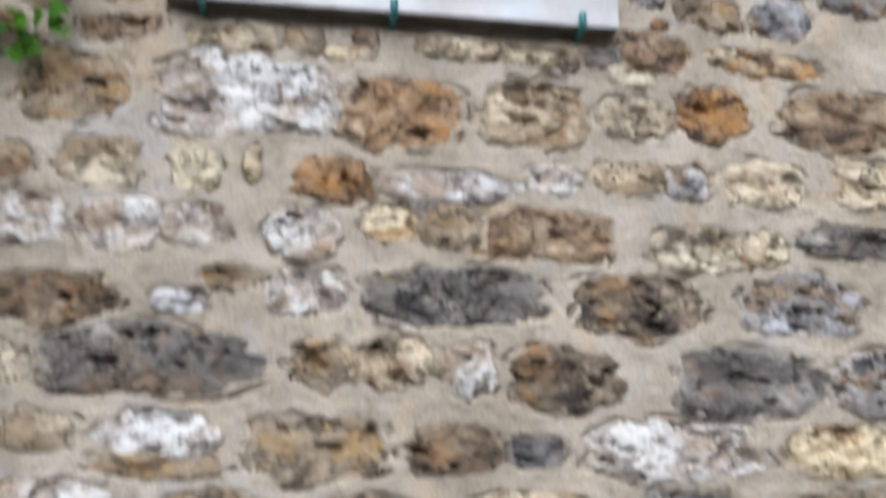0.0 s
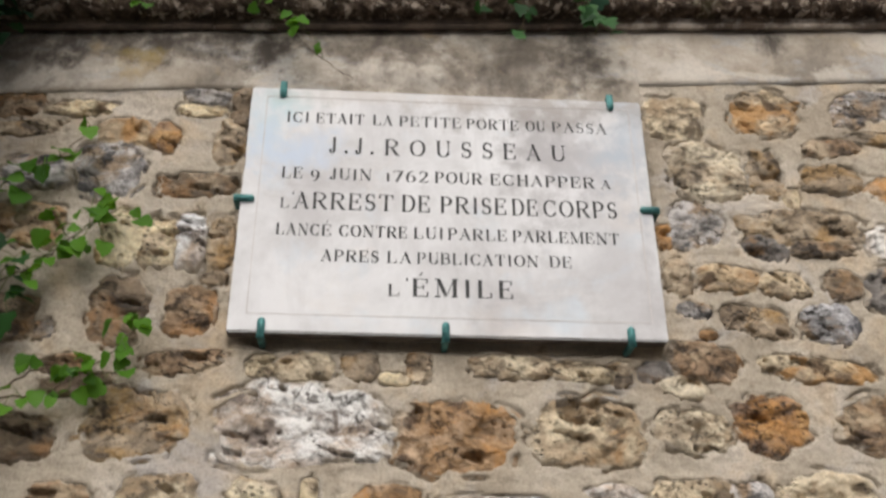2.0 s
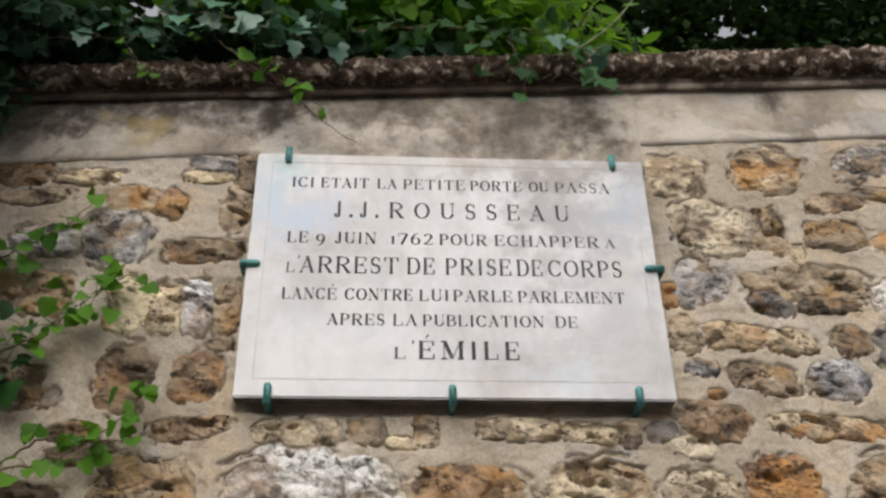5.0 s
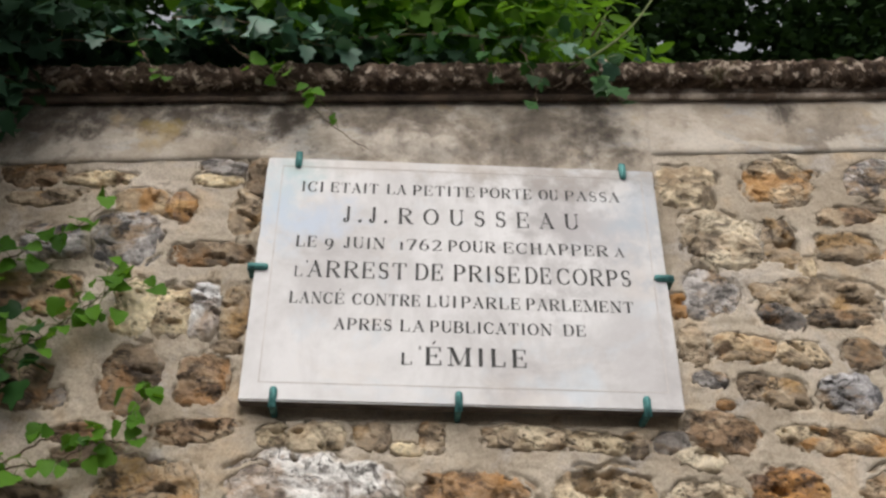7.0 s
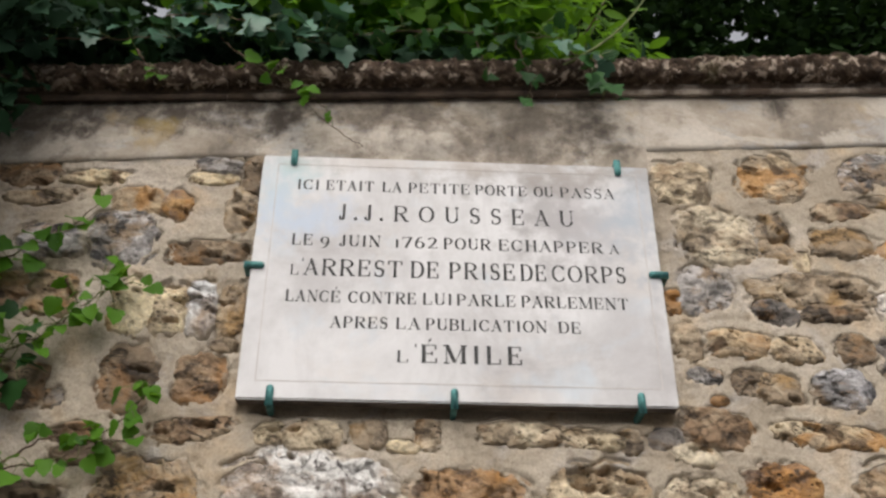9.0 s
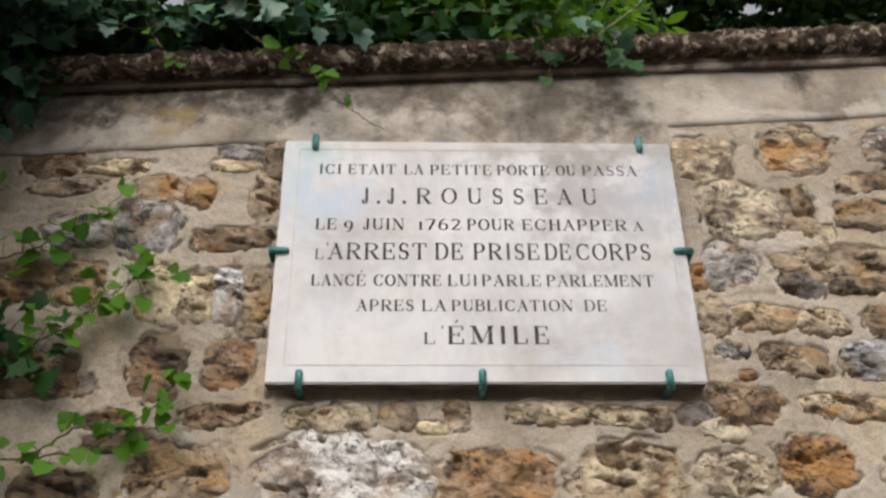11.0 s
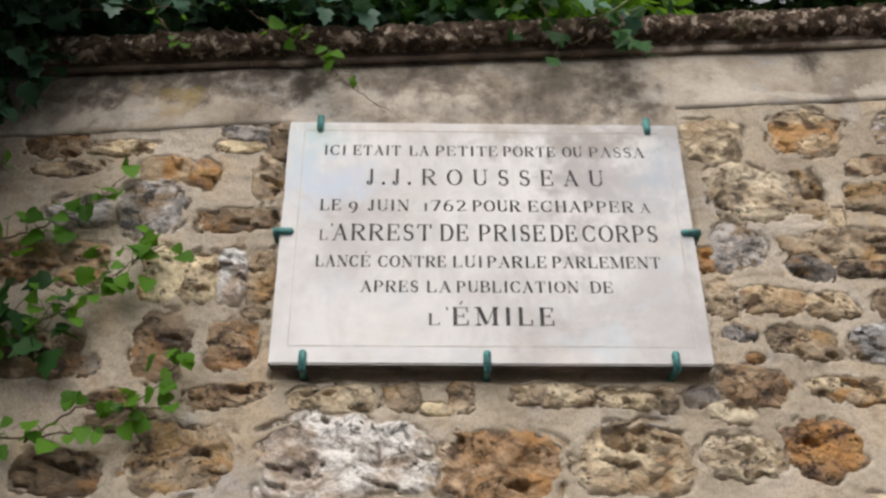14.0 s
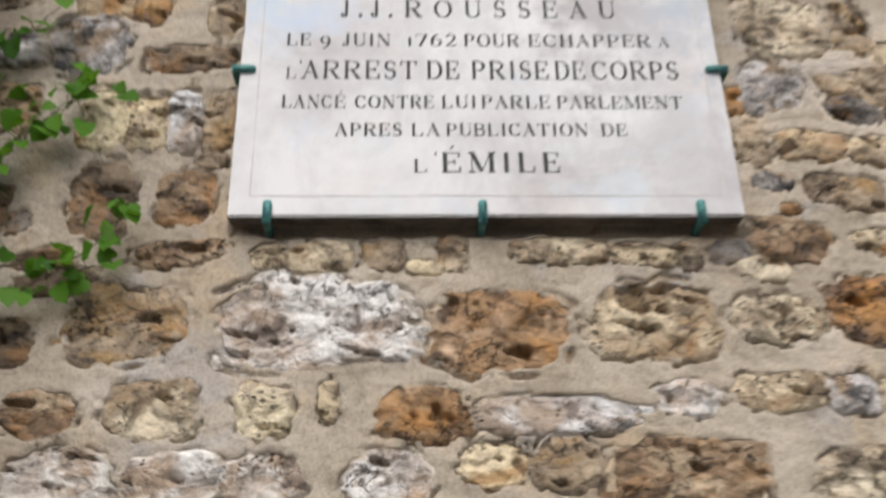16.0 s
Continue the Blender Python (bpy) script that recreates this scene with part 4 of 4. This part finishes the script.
def clamp(x, z, turn):
    """A bronze hook: a round-ended tongue on the face and a shank into the wall. turn 0: over the foot edge."""
    bm = bmesh.new()
    w, seg = 0.0085, 8
    outline = [(-w, -0.016)] + [(-w * math.cos(math.pi * k / seg), 0.024 + w * 1.1 * math.sin(math.pi * k / seg)) for k in range(seg + 1)] + [(w, -0.016)]
    front = [bm.verts.new((a, -0.0095, b)) for a, b in outline]
    back = [bm.verts.new((a, -0.0008, b)) for a, b in outline]
    bm.faces.new(front)
    bm.faces.new(back[::-1])
    n = len(outline)
    for i in range(n):
        bm.faces.new((front[i], back[i], back[(i + 1) % n], front[(i + 1) % n]))
    bmesh.ops.bevel(bm, geom=[e for e in bm.edges if all(v.co.y < -0.009 for v in e.verts)], offset=0.003, segments=2, affect='EDGES')
    bmesh.ops.recalc_face_normals(bm, faces=bm.faces[:])
    ob = part("clamp", bm, BRONZE, plaque, "verdigris green bronze clamp", True)
    ob.matrix_basis = pose(x, FACE, z, 0, turn, 0)
    shank = bmesh.new()
    box(shank, -0.007, 0.007, -0.006, 0.06, -0.0165, -0.0015)
    bmesh.ops.bevel(shank, geom=shank.edges[:], offset=0.002, segments=2, affect='EDGES')
    part("shank", shank, BRONZE, ob)


clamp(-0.424, BOTTOM, 0)
clamp(-0.012, BOTTOM, 0)
clamp(0.413, BOTTOM, 0)
clamp(-0.421, TOP, 180)
clamp(0.4195, TOP, 180)
clamp(-0.5, 2.7425, 90)
clamp(0.5, 2.746, -90)


# ---- the wall's stones ----
def place_stone(x, z, w, h, kind, lean, seed, step):
    ob = new("stone", stone_mesh(w, h, kind, lean, seed, step))
    ob.parent = wall
    ob.matrix_basis = pose(x, mortar_base(x, z), z)


for i, s in enumerate(COURSES):
    place_stone(*s, 100 + i, 0.0045)
for i, s in enumerate(extra[:185]):
    place_stone(*s, 900 + i, 0.007)
by_kind = {}
for i, (x, z, w, h, kind, lean) in enumerate(far + extra[185:]):
    by_kind.setdefault(kind, []).append((x, z, w, h, lean, i))
for kind, some in by_kind.items():
    vv, ff = [], []
    for x, z, w, h, lean, i in some:
        me = stone_mesh(w, h, kind, lean, 3000 + i, 0.03)
        n = len(vv)
        vv += [(v.co.x + x, v.co.y, v.co.z + z) for v in me.vertices]
        ff += [tuple(n + k for k in p.vertices) for p in me.polygons]
        bpy.data.meshes.remove(me)
    child(tagged(new("stones", mesh_of("stones", vv, ff, STONE[kind])), kind="stuff"), wall)


# ---- leaves ----
def ivy_outline():
    """Half outline of a lobed ivy leaf, base at the origin, tip along y, one unit long."""
    return [(0.0, 0.06), (0.20, -0.06), (0.34, 0.02), (0.52, 0.26), (0.33, 0.40), (0.36, 0.66), (0.17, 0.72), (0.0, 1.0)]


def young_outline():
    """Half outline of a young, blunt-lobed ivy leaf."""
    return [(0.0, 0.05), (0.22, -0.05), (0.41, 0.06), (0.47, 0.27), (0.36, 0.42), (0.35, 0.60), (0.19, 0.76), (0.0, 0.92)]


def long_outline():
    return [(0.0, 0.0), (0.11, 0.14), (0.17, 0.36), (0.15, 0.6), (0.08, 0.82), (0.0, 1.0)]


def round_outline():
    return [(0.0, 0.0), (0.24, 0.10), (0.36, 0.34), (0.33, 0.58), (0.18, 0.82), (0.0, 1.0)]


def leaf_template(half, fold=0.18, curl=0.16):
    """Verts and faces of a leaf folded at its midrib and drooping at the tip; its face looks along +z."""
    n = len(half)
    mid = [(0.0, y, -curl * y * y) for _, y in half]
    verts = list(mid)
    for sx in (1, -1):
        verts += [(sx * x, y, fold * abs(x) - curl * y * y + 0.03 * math.sin(9 * y)) for x, y in half[1:-1]]
    faces = []
    m = n - 2
    for s in (0, 1):
        o = n + s * m
        ring = [0] + [o + k for k in range(m)] + [n - 1]
        for k in range(n - 1):
            quad = [k, ring[k], ring[k + 1], k + 1]
            f = [q for i, q in enumerate(quad) if q not in quad[:i]]
            if len(f) > 2:
                faces.append(tuple(f if s == 0 else f[::-1]))
    return verts, faces


YOUNG_LEAF = leaf_template(young_outline())
IVY_LEAF, LONG_LEAF, ROUND_LEAF = leaf_template(ivy_outline()), leaf_template(long_outline()), leaf_template(round_outline())
leaf_meshes = {}


def leaf_mesh(kind, material):
    key = (id(kind), material.name)
    if key not in leaf_meshes:
        leaf_meshes[key] = mesh_of("leaf", kind[0], kind[1], material)
    return leaf_meshes[key]


def leaf_pose(p, size, rng, face=Vector((0, -1, 0.45)), spread=0.85, hang=0.8):
    """A leaf at p whose face turns roughly along face and whose tip points mostly down."""
    nrm = (face.normalized() + spread * Vector([rng.gauss(0, 1) for _ in range(3)]) * 0.6).normalized()
    tip = Vector((rng.gauss(0, 0.7), rng.gauss(0, 0.3), -hang + rng.gauss(0, 0.4)))
    tip = (tip - nrm * tip.dot(nrm)).normalized()
    side = tip.cross(nrm)
    m = Matrix((side, tip, nrm)).transposed().to_4x4()
    return Matrix.Translation(p) @ m @ Matrix.Diagonal((size * rng.uniform(0.85, 1.15), size, size, 1))


def vine(ctrl, leaves, size, material, label, seed, kind=None, spread=0.05, r=0.0028, wood=TWIG, face=Vector((0, -1, 0.45))):
    """A trailing stem with single leaves on stalks."""
    rng = random.Random(seed)
    base = Vector(ctrl[0])
    ob = tagged(new("ivy_vine"), label, "ivy", group="ivy on the wall")
    ob.location = base
    line = smooth_line(ctrl, 8, 0.004, rng)
    vv, ff = tube([p - base for p in line], r, r * 0.4, 6)
    stem = child(new("stem", mesh_of("stem", vv, ff, wood)), ob, "thin brown trailing stem")
    for i in range(leaves):
        p = line[min(len(line) - 1, int((i + rng.random()) / leaves * len(line)))]
        q = p + Vector((rng.gauss(0, spread), rng.uniform(-0.035, -0.005), rng.gauss(0, spread)))
        q.y = min(q.y, -0.018 if q.z < 3.2 else q.y)
        vv, ff = tube([p - base, (p + q) / 2 - base + Vector((0, -0.008, 0.006)), q - base], 0.0012, 0.0008, 4)
        child(new("stalk", mesh_of("stalk", vv, ff, GREEN_TWIG)), ob)
        s = size * rng.uniform(0.6, 1.2)
        leaf = child(new("leaf", leaf_mesh(kind or IVY_LEAF, material)), ob)
        leaf.matrix_basis = leaf_pose(q - base, s, rng, face)
    return ob


def leaf_cloud(name, centres, count, size, kind, material, seed, face=Vector((0, -0.6, 0.8)), spread=1.1, keep=None, hang=0.6):
    """Many leaves in one mesh, spread through ellipsoids (centre, radii)."""
    rng = random.Random(seed)
    verts, faces = [], []
    vol = [r[0] * r[1] * r[2] for _, r in centres]
    base = [Vector(v) for v in kind[0]]
    for (c, r), share in zip(centres, vol):
        for _ in range(int(count * share / sum(vol)) + 1):
            d = Vector([rng.gauss(0, 1) for _ in range(3)]).normalized() * rng.random() ** 0.45
            p = Vector((c[0] + d.x * r[0], c[1] + d.y * r[1], c[2] + d.z * r[2]))
            if keep and not keep(p):
                continue
            m = leaf_pose(p, size * rng.uniform(0.6, 1.3), rng, face, spread, hang)
            n = len(verts)
            verts.extend((m @ v)[:] for v in base)
            faces.extend(tuple(n + k for k in f) for f in kind[1])
    return mesh_of(name, verts, faces, material)


YOUNG = "trailing ivy with fresh green lobed leaves on the wall"
vine([(-1.25, -0.05, 2.70), (-1.118, -0.035, 2.734), (-1.034, -0.035, 2.783), (-0.96, -0.035, 2.825), (-0.88, -0.035, 2.932)], 21, 0.056, IVY_YOUNG, YOUNG, 3, YOUNG_LEAF, spread=0.022)
vine([(-1.36, -0.05, 2.98), (-1.25, -0.04, 2.95), (-1.185, -0.04, 2.92)], 5, 0.05, IVY_YOUNG, YOUNG, 4, YOUNG_LEAF, spread=0.02)
vine([(-1.30, -0.05, 2.66), (-1.185, -0.04, 2.684), (-1.10, -0.04, 2.655)], 6, 0.048, IVY_YOUNG, YOUNG, 9, YOUNG_LEAF, spread=0.02)
vine([(-1.22, -0.05, 2.40), (-1.127, -0.04, 2.45), (-1.004, -0.04, 2.515), (-0.915, -0.04, 2.582), (-0.843, -0.04, 2.655), (-0.80, -0.04, 2.69)], 62, 0.047, IVY_YOUNG, YOUNG, 5, YOUNG_LEAF, spread=0.036)
vine([(-1.25, -0.06, 2.58), (-1.154, -0.045, 2.55), (-1.06, -0.04, 2.50), (-0.97, -0.04, 2.467)], 30, 0.060, IVY_DARK, "trailing ivy with dark green lobed leaves on the wall", 6, spread=0.04)
vine([(-1.15, -0.05, 2.22), (-1.079, -0.04, 2.229), (-0.937, -0.04, 2.237), (-0.824, -0.04, 2.275), (-0.727, -0.04, 2.361), (-0.68, -0.04, 2.429)], 36, 0.044, IVY_YOUNG, YOUNG, 7, YOUNG_LEAF, spread=0.022)
vine([(-1.0, -0.04, 2.225), (-0.889, -0.04, 2.301), (-0.792, -0.04, 2.295), (-0.707, -0.04, 2.302)], 14, 0.042, IVY_YOUNG, YOUNG, 8, YOUNG_LEAF, spread=0.018)
# tendrils over the coping
FEW = "ivy tendril hanging over the coping with few fresh leaves"
DARK = "ivy tendril hanging over the coping with dark leaves"
vine([(-0.66, -0.09, 3.47), (-0.63, -0.105, 3.41), (-0.539, -0.10, 3.325), (-0.445, -0.095, 3.268), (-0.351, -0.07, 3.175), (-0.247, -0.04, 3.115)], 4, 0.026, IVY_YOUNG, FEW, 12, spread=0.012)
vine([(-0.53, -0.10, 3.33), (-0.48, -0.115, 3.30), (-0.445, -0.115, 3.27)], 7, 0.046, IVY_YOUNG, FEW, 21, YOUNG_LEAF, spread=0.018)
vine([(-0.42, -0.09, 3.24), (-0.38, -0.095, 3.225), (-0.35, -0.09, 3.20)], 5, 0.042, IVY_YOUNG, FEW, 22, YOUNG_LEAF, spread=0.016)
vine([(-0.86, -0.10, 3.37), (-0.82, -0.105, 3.31), (-0.752, -0.11, 3.245)], 5, 0.042, IVY_YOUNG, FEW, 13, spread=0.016)
vine([(0.05, -0.09, 3.46), (0.068, -0.10, 3.38), (0.08, -0.10, 3.30)], 7, 0.048, IVY_DARK, DARK, 14, spread=0.018)
vine([(0.16, -0.09, 3.46), (0.19, -0.10, 3.33), (0.197, -0.10, 3.215)], 9, 0.044, IVY_DARK, DARK, 15, spread=0.014)
vine([(0.28, -0.09, 3.46), (0.35, -0.10, 3.37), (0.39, -0.10, 3.32), (0.388, -0.10, 3.25)], 12, 0.056, IVY_DARK, DARK, 16, spread=0.026)
vine([(0.30, -0.09, 3.44), (0.37, -0.11, 3.38), (0.42, -0.115, 3.36)], 5, 0.058, IVY_BLUE_LIT, DARK, 19, spread=0.015)
# leading ivy leaves on the coping
CREEP = "blue-green ivy creeping along the coping"
vine([(-1.25, -0.10, 3.38), (-1.05, -0.11, 3.39), (-0.88, -0.11, 3.40), (-0.72, -0.12, 3.41)], 14, 0.054, IVY_BLUE_LIT, CREEP, 17, spread=0.035, face=Vector((0, -0.8, 0.7)))
vine([(-0.80, -0.10, 3.50), (-0.68, -0.13, 3.48), (-0.55, -0.13, 3.45), (-0.42, -0.11, 3.42), (-0.30, -0.10, 3.42)], 24, 0.074, IVY_BLUE_LIT, CREEP, 18, spread=0.04, face=Vector((0, -0.9, 0.6)))
vine([(-0.30, -0.07, 3.48), (-0.1, -0.08, 3.50), (0.10, -0.08, 3.50), (0.30, -0.07, 3.50)], 30, 0.055, IVY_DARK, "dark ivy creeping along the coping", 20, spread=0.035, face=Vector((0, -0.8, 0.7)))

# gaps cut along the camera's lines of view to the sky: x and height over the wall's face and 4 m behind it, radius
SIGHTLINE_GAPS = (
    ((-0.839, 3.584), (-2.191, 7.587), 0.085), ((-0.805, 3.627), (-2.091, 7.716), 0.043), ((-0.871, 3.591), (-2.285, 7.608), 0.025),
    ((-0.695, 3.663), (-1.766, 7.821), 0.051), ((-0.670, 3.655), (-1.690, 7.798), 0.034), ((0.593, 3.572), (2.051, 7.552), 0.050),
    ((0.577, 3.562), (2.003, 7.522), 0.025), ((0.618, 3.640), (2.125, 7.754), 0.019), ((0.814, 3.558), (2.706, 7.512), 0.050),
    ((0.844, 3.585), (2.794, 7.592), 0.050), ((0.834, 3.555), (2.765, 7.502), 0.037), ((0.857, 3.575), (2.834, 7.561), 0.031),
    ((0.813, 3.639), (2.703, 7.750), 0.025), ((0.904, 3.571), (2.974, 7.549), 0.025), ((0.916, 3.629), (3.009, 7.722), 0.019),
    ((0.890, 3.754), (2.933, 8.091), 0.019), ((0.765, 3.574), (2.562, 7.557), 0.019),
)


def not_in_sightline_gap(p):
    for (xa, za), (xb, zb), r in SIGHTLINE_GAPS:
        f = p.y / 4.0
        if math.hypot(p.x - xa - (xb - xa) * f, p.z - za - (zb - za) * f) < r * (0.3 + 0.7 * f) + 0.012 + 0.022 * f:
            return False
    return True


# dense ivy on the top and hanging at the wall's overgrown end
ivy_top = new("ivy_mat", leaf_cloud("ivy_mat", [((-1.2, 0.05, 3.46), (0.5, 0.22, 0.12)), ((-0.65, 0.06, 3.50), (0.45, 0.22, 0.12)), ((-1.9, 0.0, 3.42), (0.6, 0.3, 0.22)), ((-0.15, 0.05, 3.46), (0.4, 0.15, 0.06)), ((0.6, 0.1, 3.47), (0.5, 0.14, 0.05))], 3400, 0.058, IVY_LEAF, IVY_SHADED, 31, keep=not_in_sightline_gap))
tagged(ivy_top, "dense ivy mat on top of the wall, dark green with painted shade", "ivy", kind="stuff")
# clumps at y -0.40 and -0.50: unseen, added to shade the wall
curtain = new("ivy_curtain", leaf_cloud("ivy_curtain", [((-1.32, -0.15, 3.24), (0.28, 0.10, 0.36)), ((-1.46, -0.10, 2.75), (0.25, 0.09, 0.5)), ((-1.75, -0.2, 3.3), (0.5, 0.25, 0.3)), ((-1.7, -0.12, 2.1), (0.35, 0.09, 0.6)), ((-1.72, -0.40, 3.76), (0.62, 0.42, 0.24)), ((-1.60, -0.50, 2.85), (0.42, 0.42, 0.95)), ((-1.22, -0.30, 3.42), (0.25, 0.2, 0.14))], 12000, 0.055, IVY_LEAF, IVY_SHADED, 32, Vector((0, -1, 0.5)), keep=not_in_sightline_gap))
tagged(curtain, "thick dark ivy hanging down the wall, with unseen clumps added for shade", "ivy", kind="stuff")

# leafy shrub leaning over the wall
shrub = tagged(new("shrub"), "bright green leafy shrub rising behind the wall", "shrub")
shrub.location = (0.15, 0.75, 0.1)
rng = random.Random(41)
for k in range(9):
    a = Vector((rng.uniform(-0.1, 0.1), rng.uniform(-0.05, 0.05), 0))
    b = Vector((rng.uniform(-0.5, 0.5), -0.25 + rng.uniform(-0.25, 0.1), 3.35 + rng.uniform(0.0, 0.2)))
    c = b + Vector((rng.uniform(-0.3, 0.35), rng.uniform(-0.35, -0.05), rng.uniform(0.15, 0.5)))
    vv, ff = tube(smooth_line([a, (a + b) / 2 + Vector((0.1, 0.1, 0)), b, c], 6), 0.014, 0.003, 6)
    child(new("stem", mesh_of("stem", vv, ff, GREEN_TWIG if k % 2 else TWIG)), shrub)
vv, ff = tube(smooth_line([(0.1, -0.80, 3.28), (0.24, -0.86, 3.34), (0.34, -0.88, 3.44), (0.44, -0.87, 3.62)], 6), 0.005, 0.0025, 6)
child(new("stem", mesh_of("stem", vv, ff, GREEN_TWIG)), shrub, "pale green arching stem")
home = Vector(shrub.location)
for seed, clumps, count, size, shape in ((42, [((-0.25, -0.45, 3.55), (0.42, 0.3, 0.18)), ((0.2, -0.5, 3.58), (0.36, 0.28, 0.2)), ((-0.1, -0.2, 3.85), (0.6, 0.4, 0.35)), ((-0.1, -0.72, 3.78), (0.5, 0.2, 0.16)), ((0.25, 0.1, 4.0), (0.5, 0.4, 0.4))], 2900, 0.09, LONG_LEAF),
                                         (43, [((-0.70, -0.35, 3.66), (0.33, 0.3, 0.22)), ((-0.45, -0.55, 3.60), (0.34, 0.2, 0.16)), ((-0.8, -0.1, 3.9), (0.4, 0.3, 0.3)), ((-0.2, -0.65, 3.68), (0.4, 0.15, 0.18)), ((-0.72, -0.72, 3.56), (0.26, 0.10, 0.13))], 1900, 0.075, YOUNG_LEAF),
                                         (44, [((-0.80, -0.84, 3.55), (0.22, 0.08, 0.10)), ((-0.50, -0.80, 3.60), (0.2, 0.08, 0.08))], 230, 0.058, YOUNG_LEAF)):
    me = leaf_cloud("crown", clumps, count, size, shape, SHRUB, seed, Vector((0, -0.5, 0.8)), 1.2, lambda p: not_in_sightline_gap(p + home))
    child(tagged(new("crown", me), kind="stuff"), shrub)


# trees behind the wall
def tree(x, y, height, seed, clumps, leaves, size):
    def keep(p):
        return not_in_sightline_gap(p + Vector((x, y, 0)))

    rng = random.Random(seed)
    ob = tagged(new("tree"), "broadleaf tree behind the wall, shade painted into its dark leaves", "tree", group="trees behind the wall")
    ob.location = (x, y, 0.0)
    top = Vector((rng.uniform(-0.4, 0.4), rng.uniform(-0.3, 0.3), height * 0.8))
    vv, ff = tube(smooth_line([(0, 0, 0), top * 0.4 + Vector((0.15, 0.05, 0)), top], 8), 0.17, 0.04, 10)
    child(new("trunk", mesh_of("trunk", vv, ff, BARK)), ob)
    for c, r in clumps:
        c = Vector(c)
        a = top * min(0.95, max(0.25, (c.z - 1.2) / top.z))
        vv, ff = tube(smooth_line([a, (a + c) / 2 + Vector((0, 0, 0.2)), c], 6, 0.02, rng), 0.05, 0.012, 7)
        child(new("limb", mesh_of("limb", vv, ff, BARK)), ob)
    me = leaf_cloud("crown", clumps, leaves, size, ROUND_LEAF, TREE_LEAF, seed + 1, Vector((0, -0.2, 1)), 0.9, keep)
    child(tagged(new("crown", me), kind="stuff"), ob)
    return ob


tree(-2.6, 4.2, 9.0, 51, [((0, 0, 7.4), (2.0, 0.45, 1.8)), ((1.6, 0.1, 6.6), (1.3, 0.4, 1.4)), ((-1.6, 0.0, 6.2), (1.6, 0.4, 1.6)), ((0.6, 0.3, 5.4), (1.2, 0.4, 0.9)), ((-1.2, 0.3, 5.0), (1.2, 0.4, 1.0))], 21000, 0.105)
tree(1.2, 4.3, 9.5, 61, [((0, 0, 8.0), (2.0, 0.45, 1.7)), ((-1.5, 0.0, 6.9), (1.4, 0.4, 1.3)), ((0.9, 0.1, 7.0), (1.1, 0.4, 1.2)), ((0.1, 0.2, 5.9), (1.3, 0.4, 0.9))], 22000, 0.105)
tree(4.2, 4.2, 9.0, 71, [((0, 0, 7.6), (2.2, 0.45, 1.8)), ((-1.2, 0.1, 6.6), (1.3, 0.4, 1.3)), ((1.4, 0.0, 6.4), (1.4, 0.4, 1.5)), ((-0.6, 0.2, 5.6), (1.2, 0.4, 0.9))], 26000, 0.105)
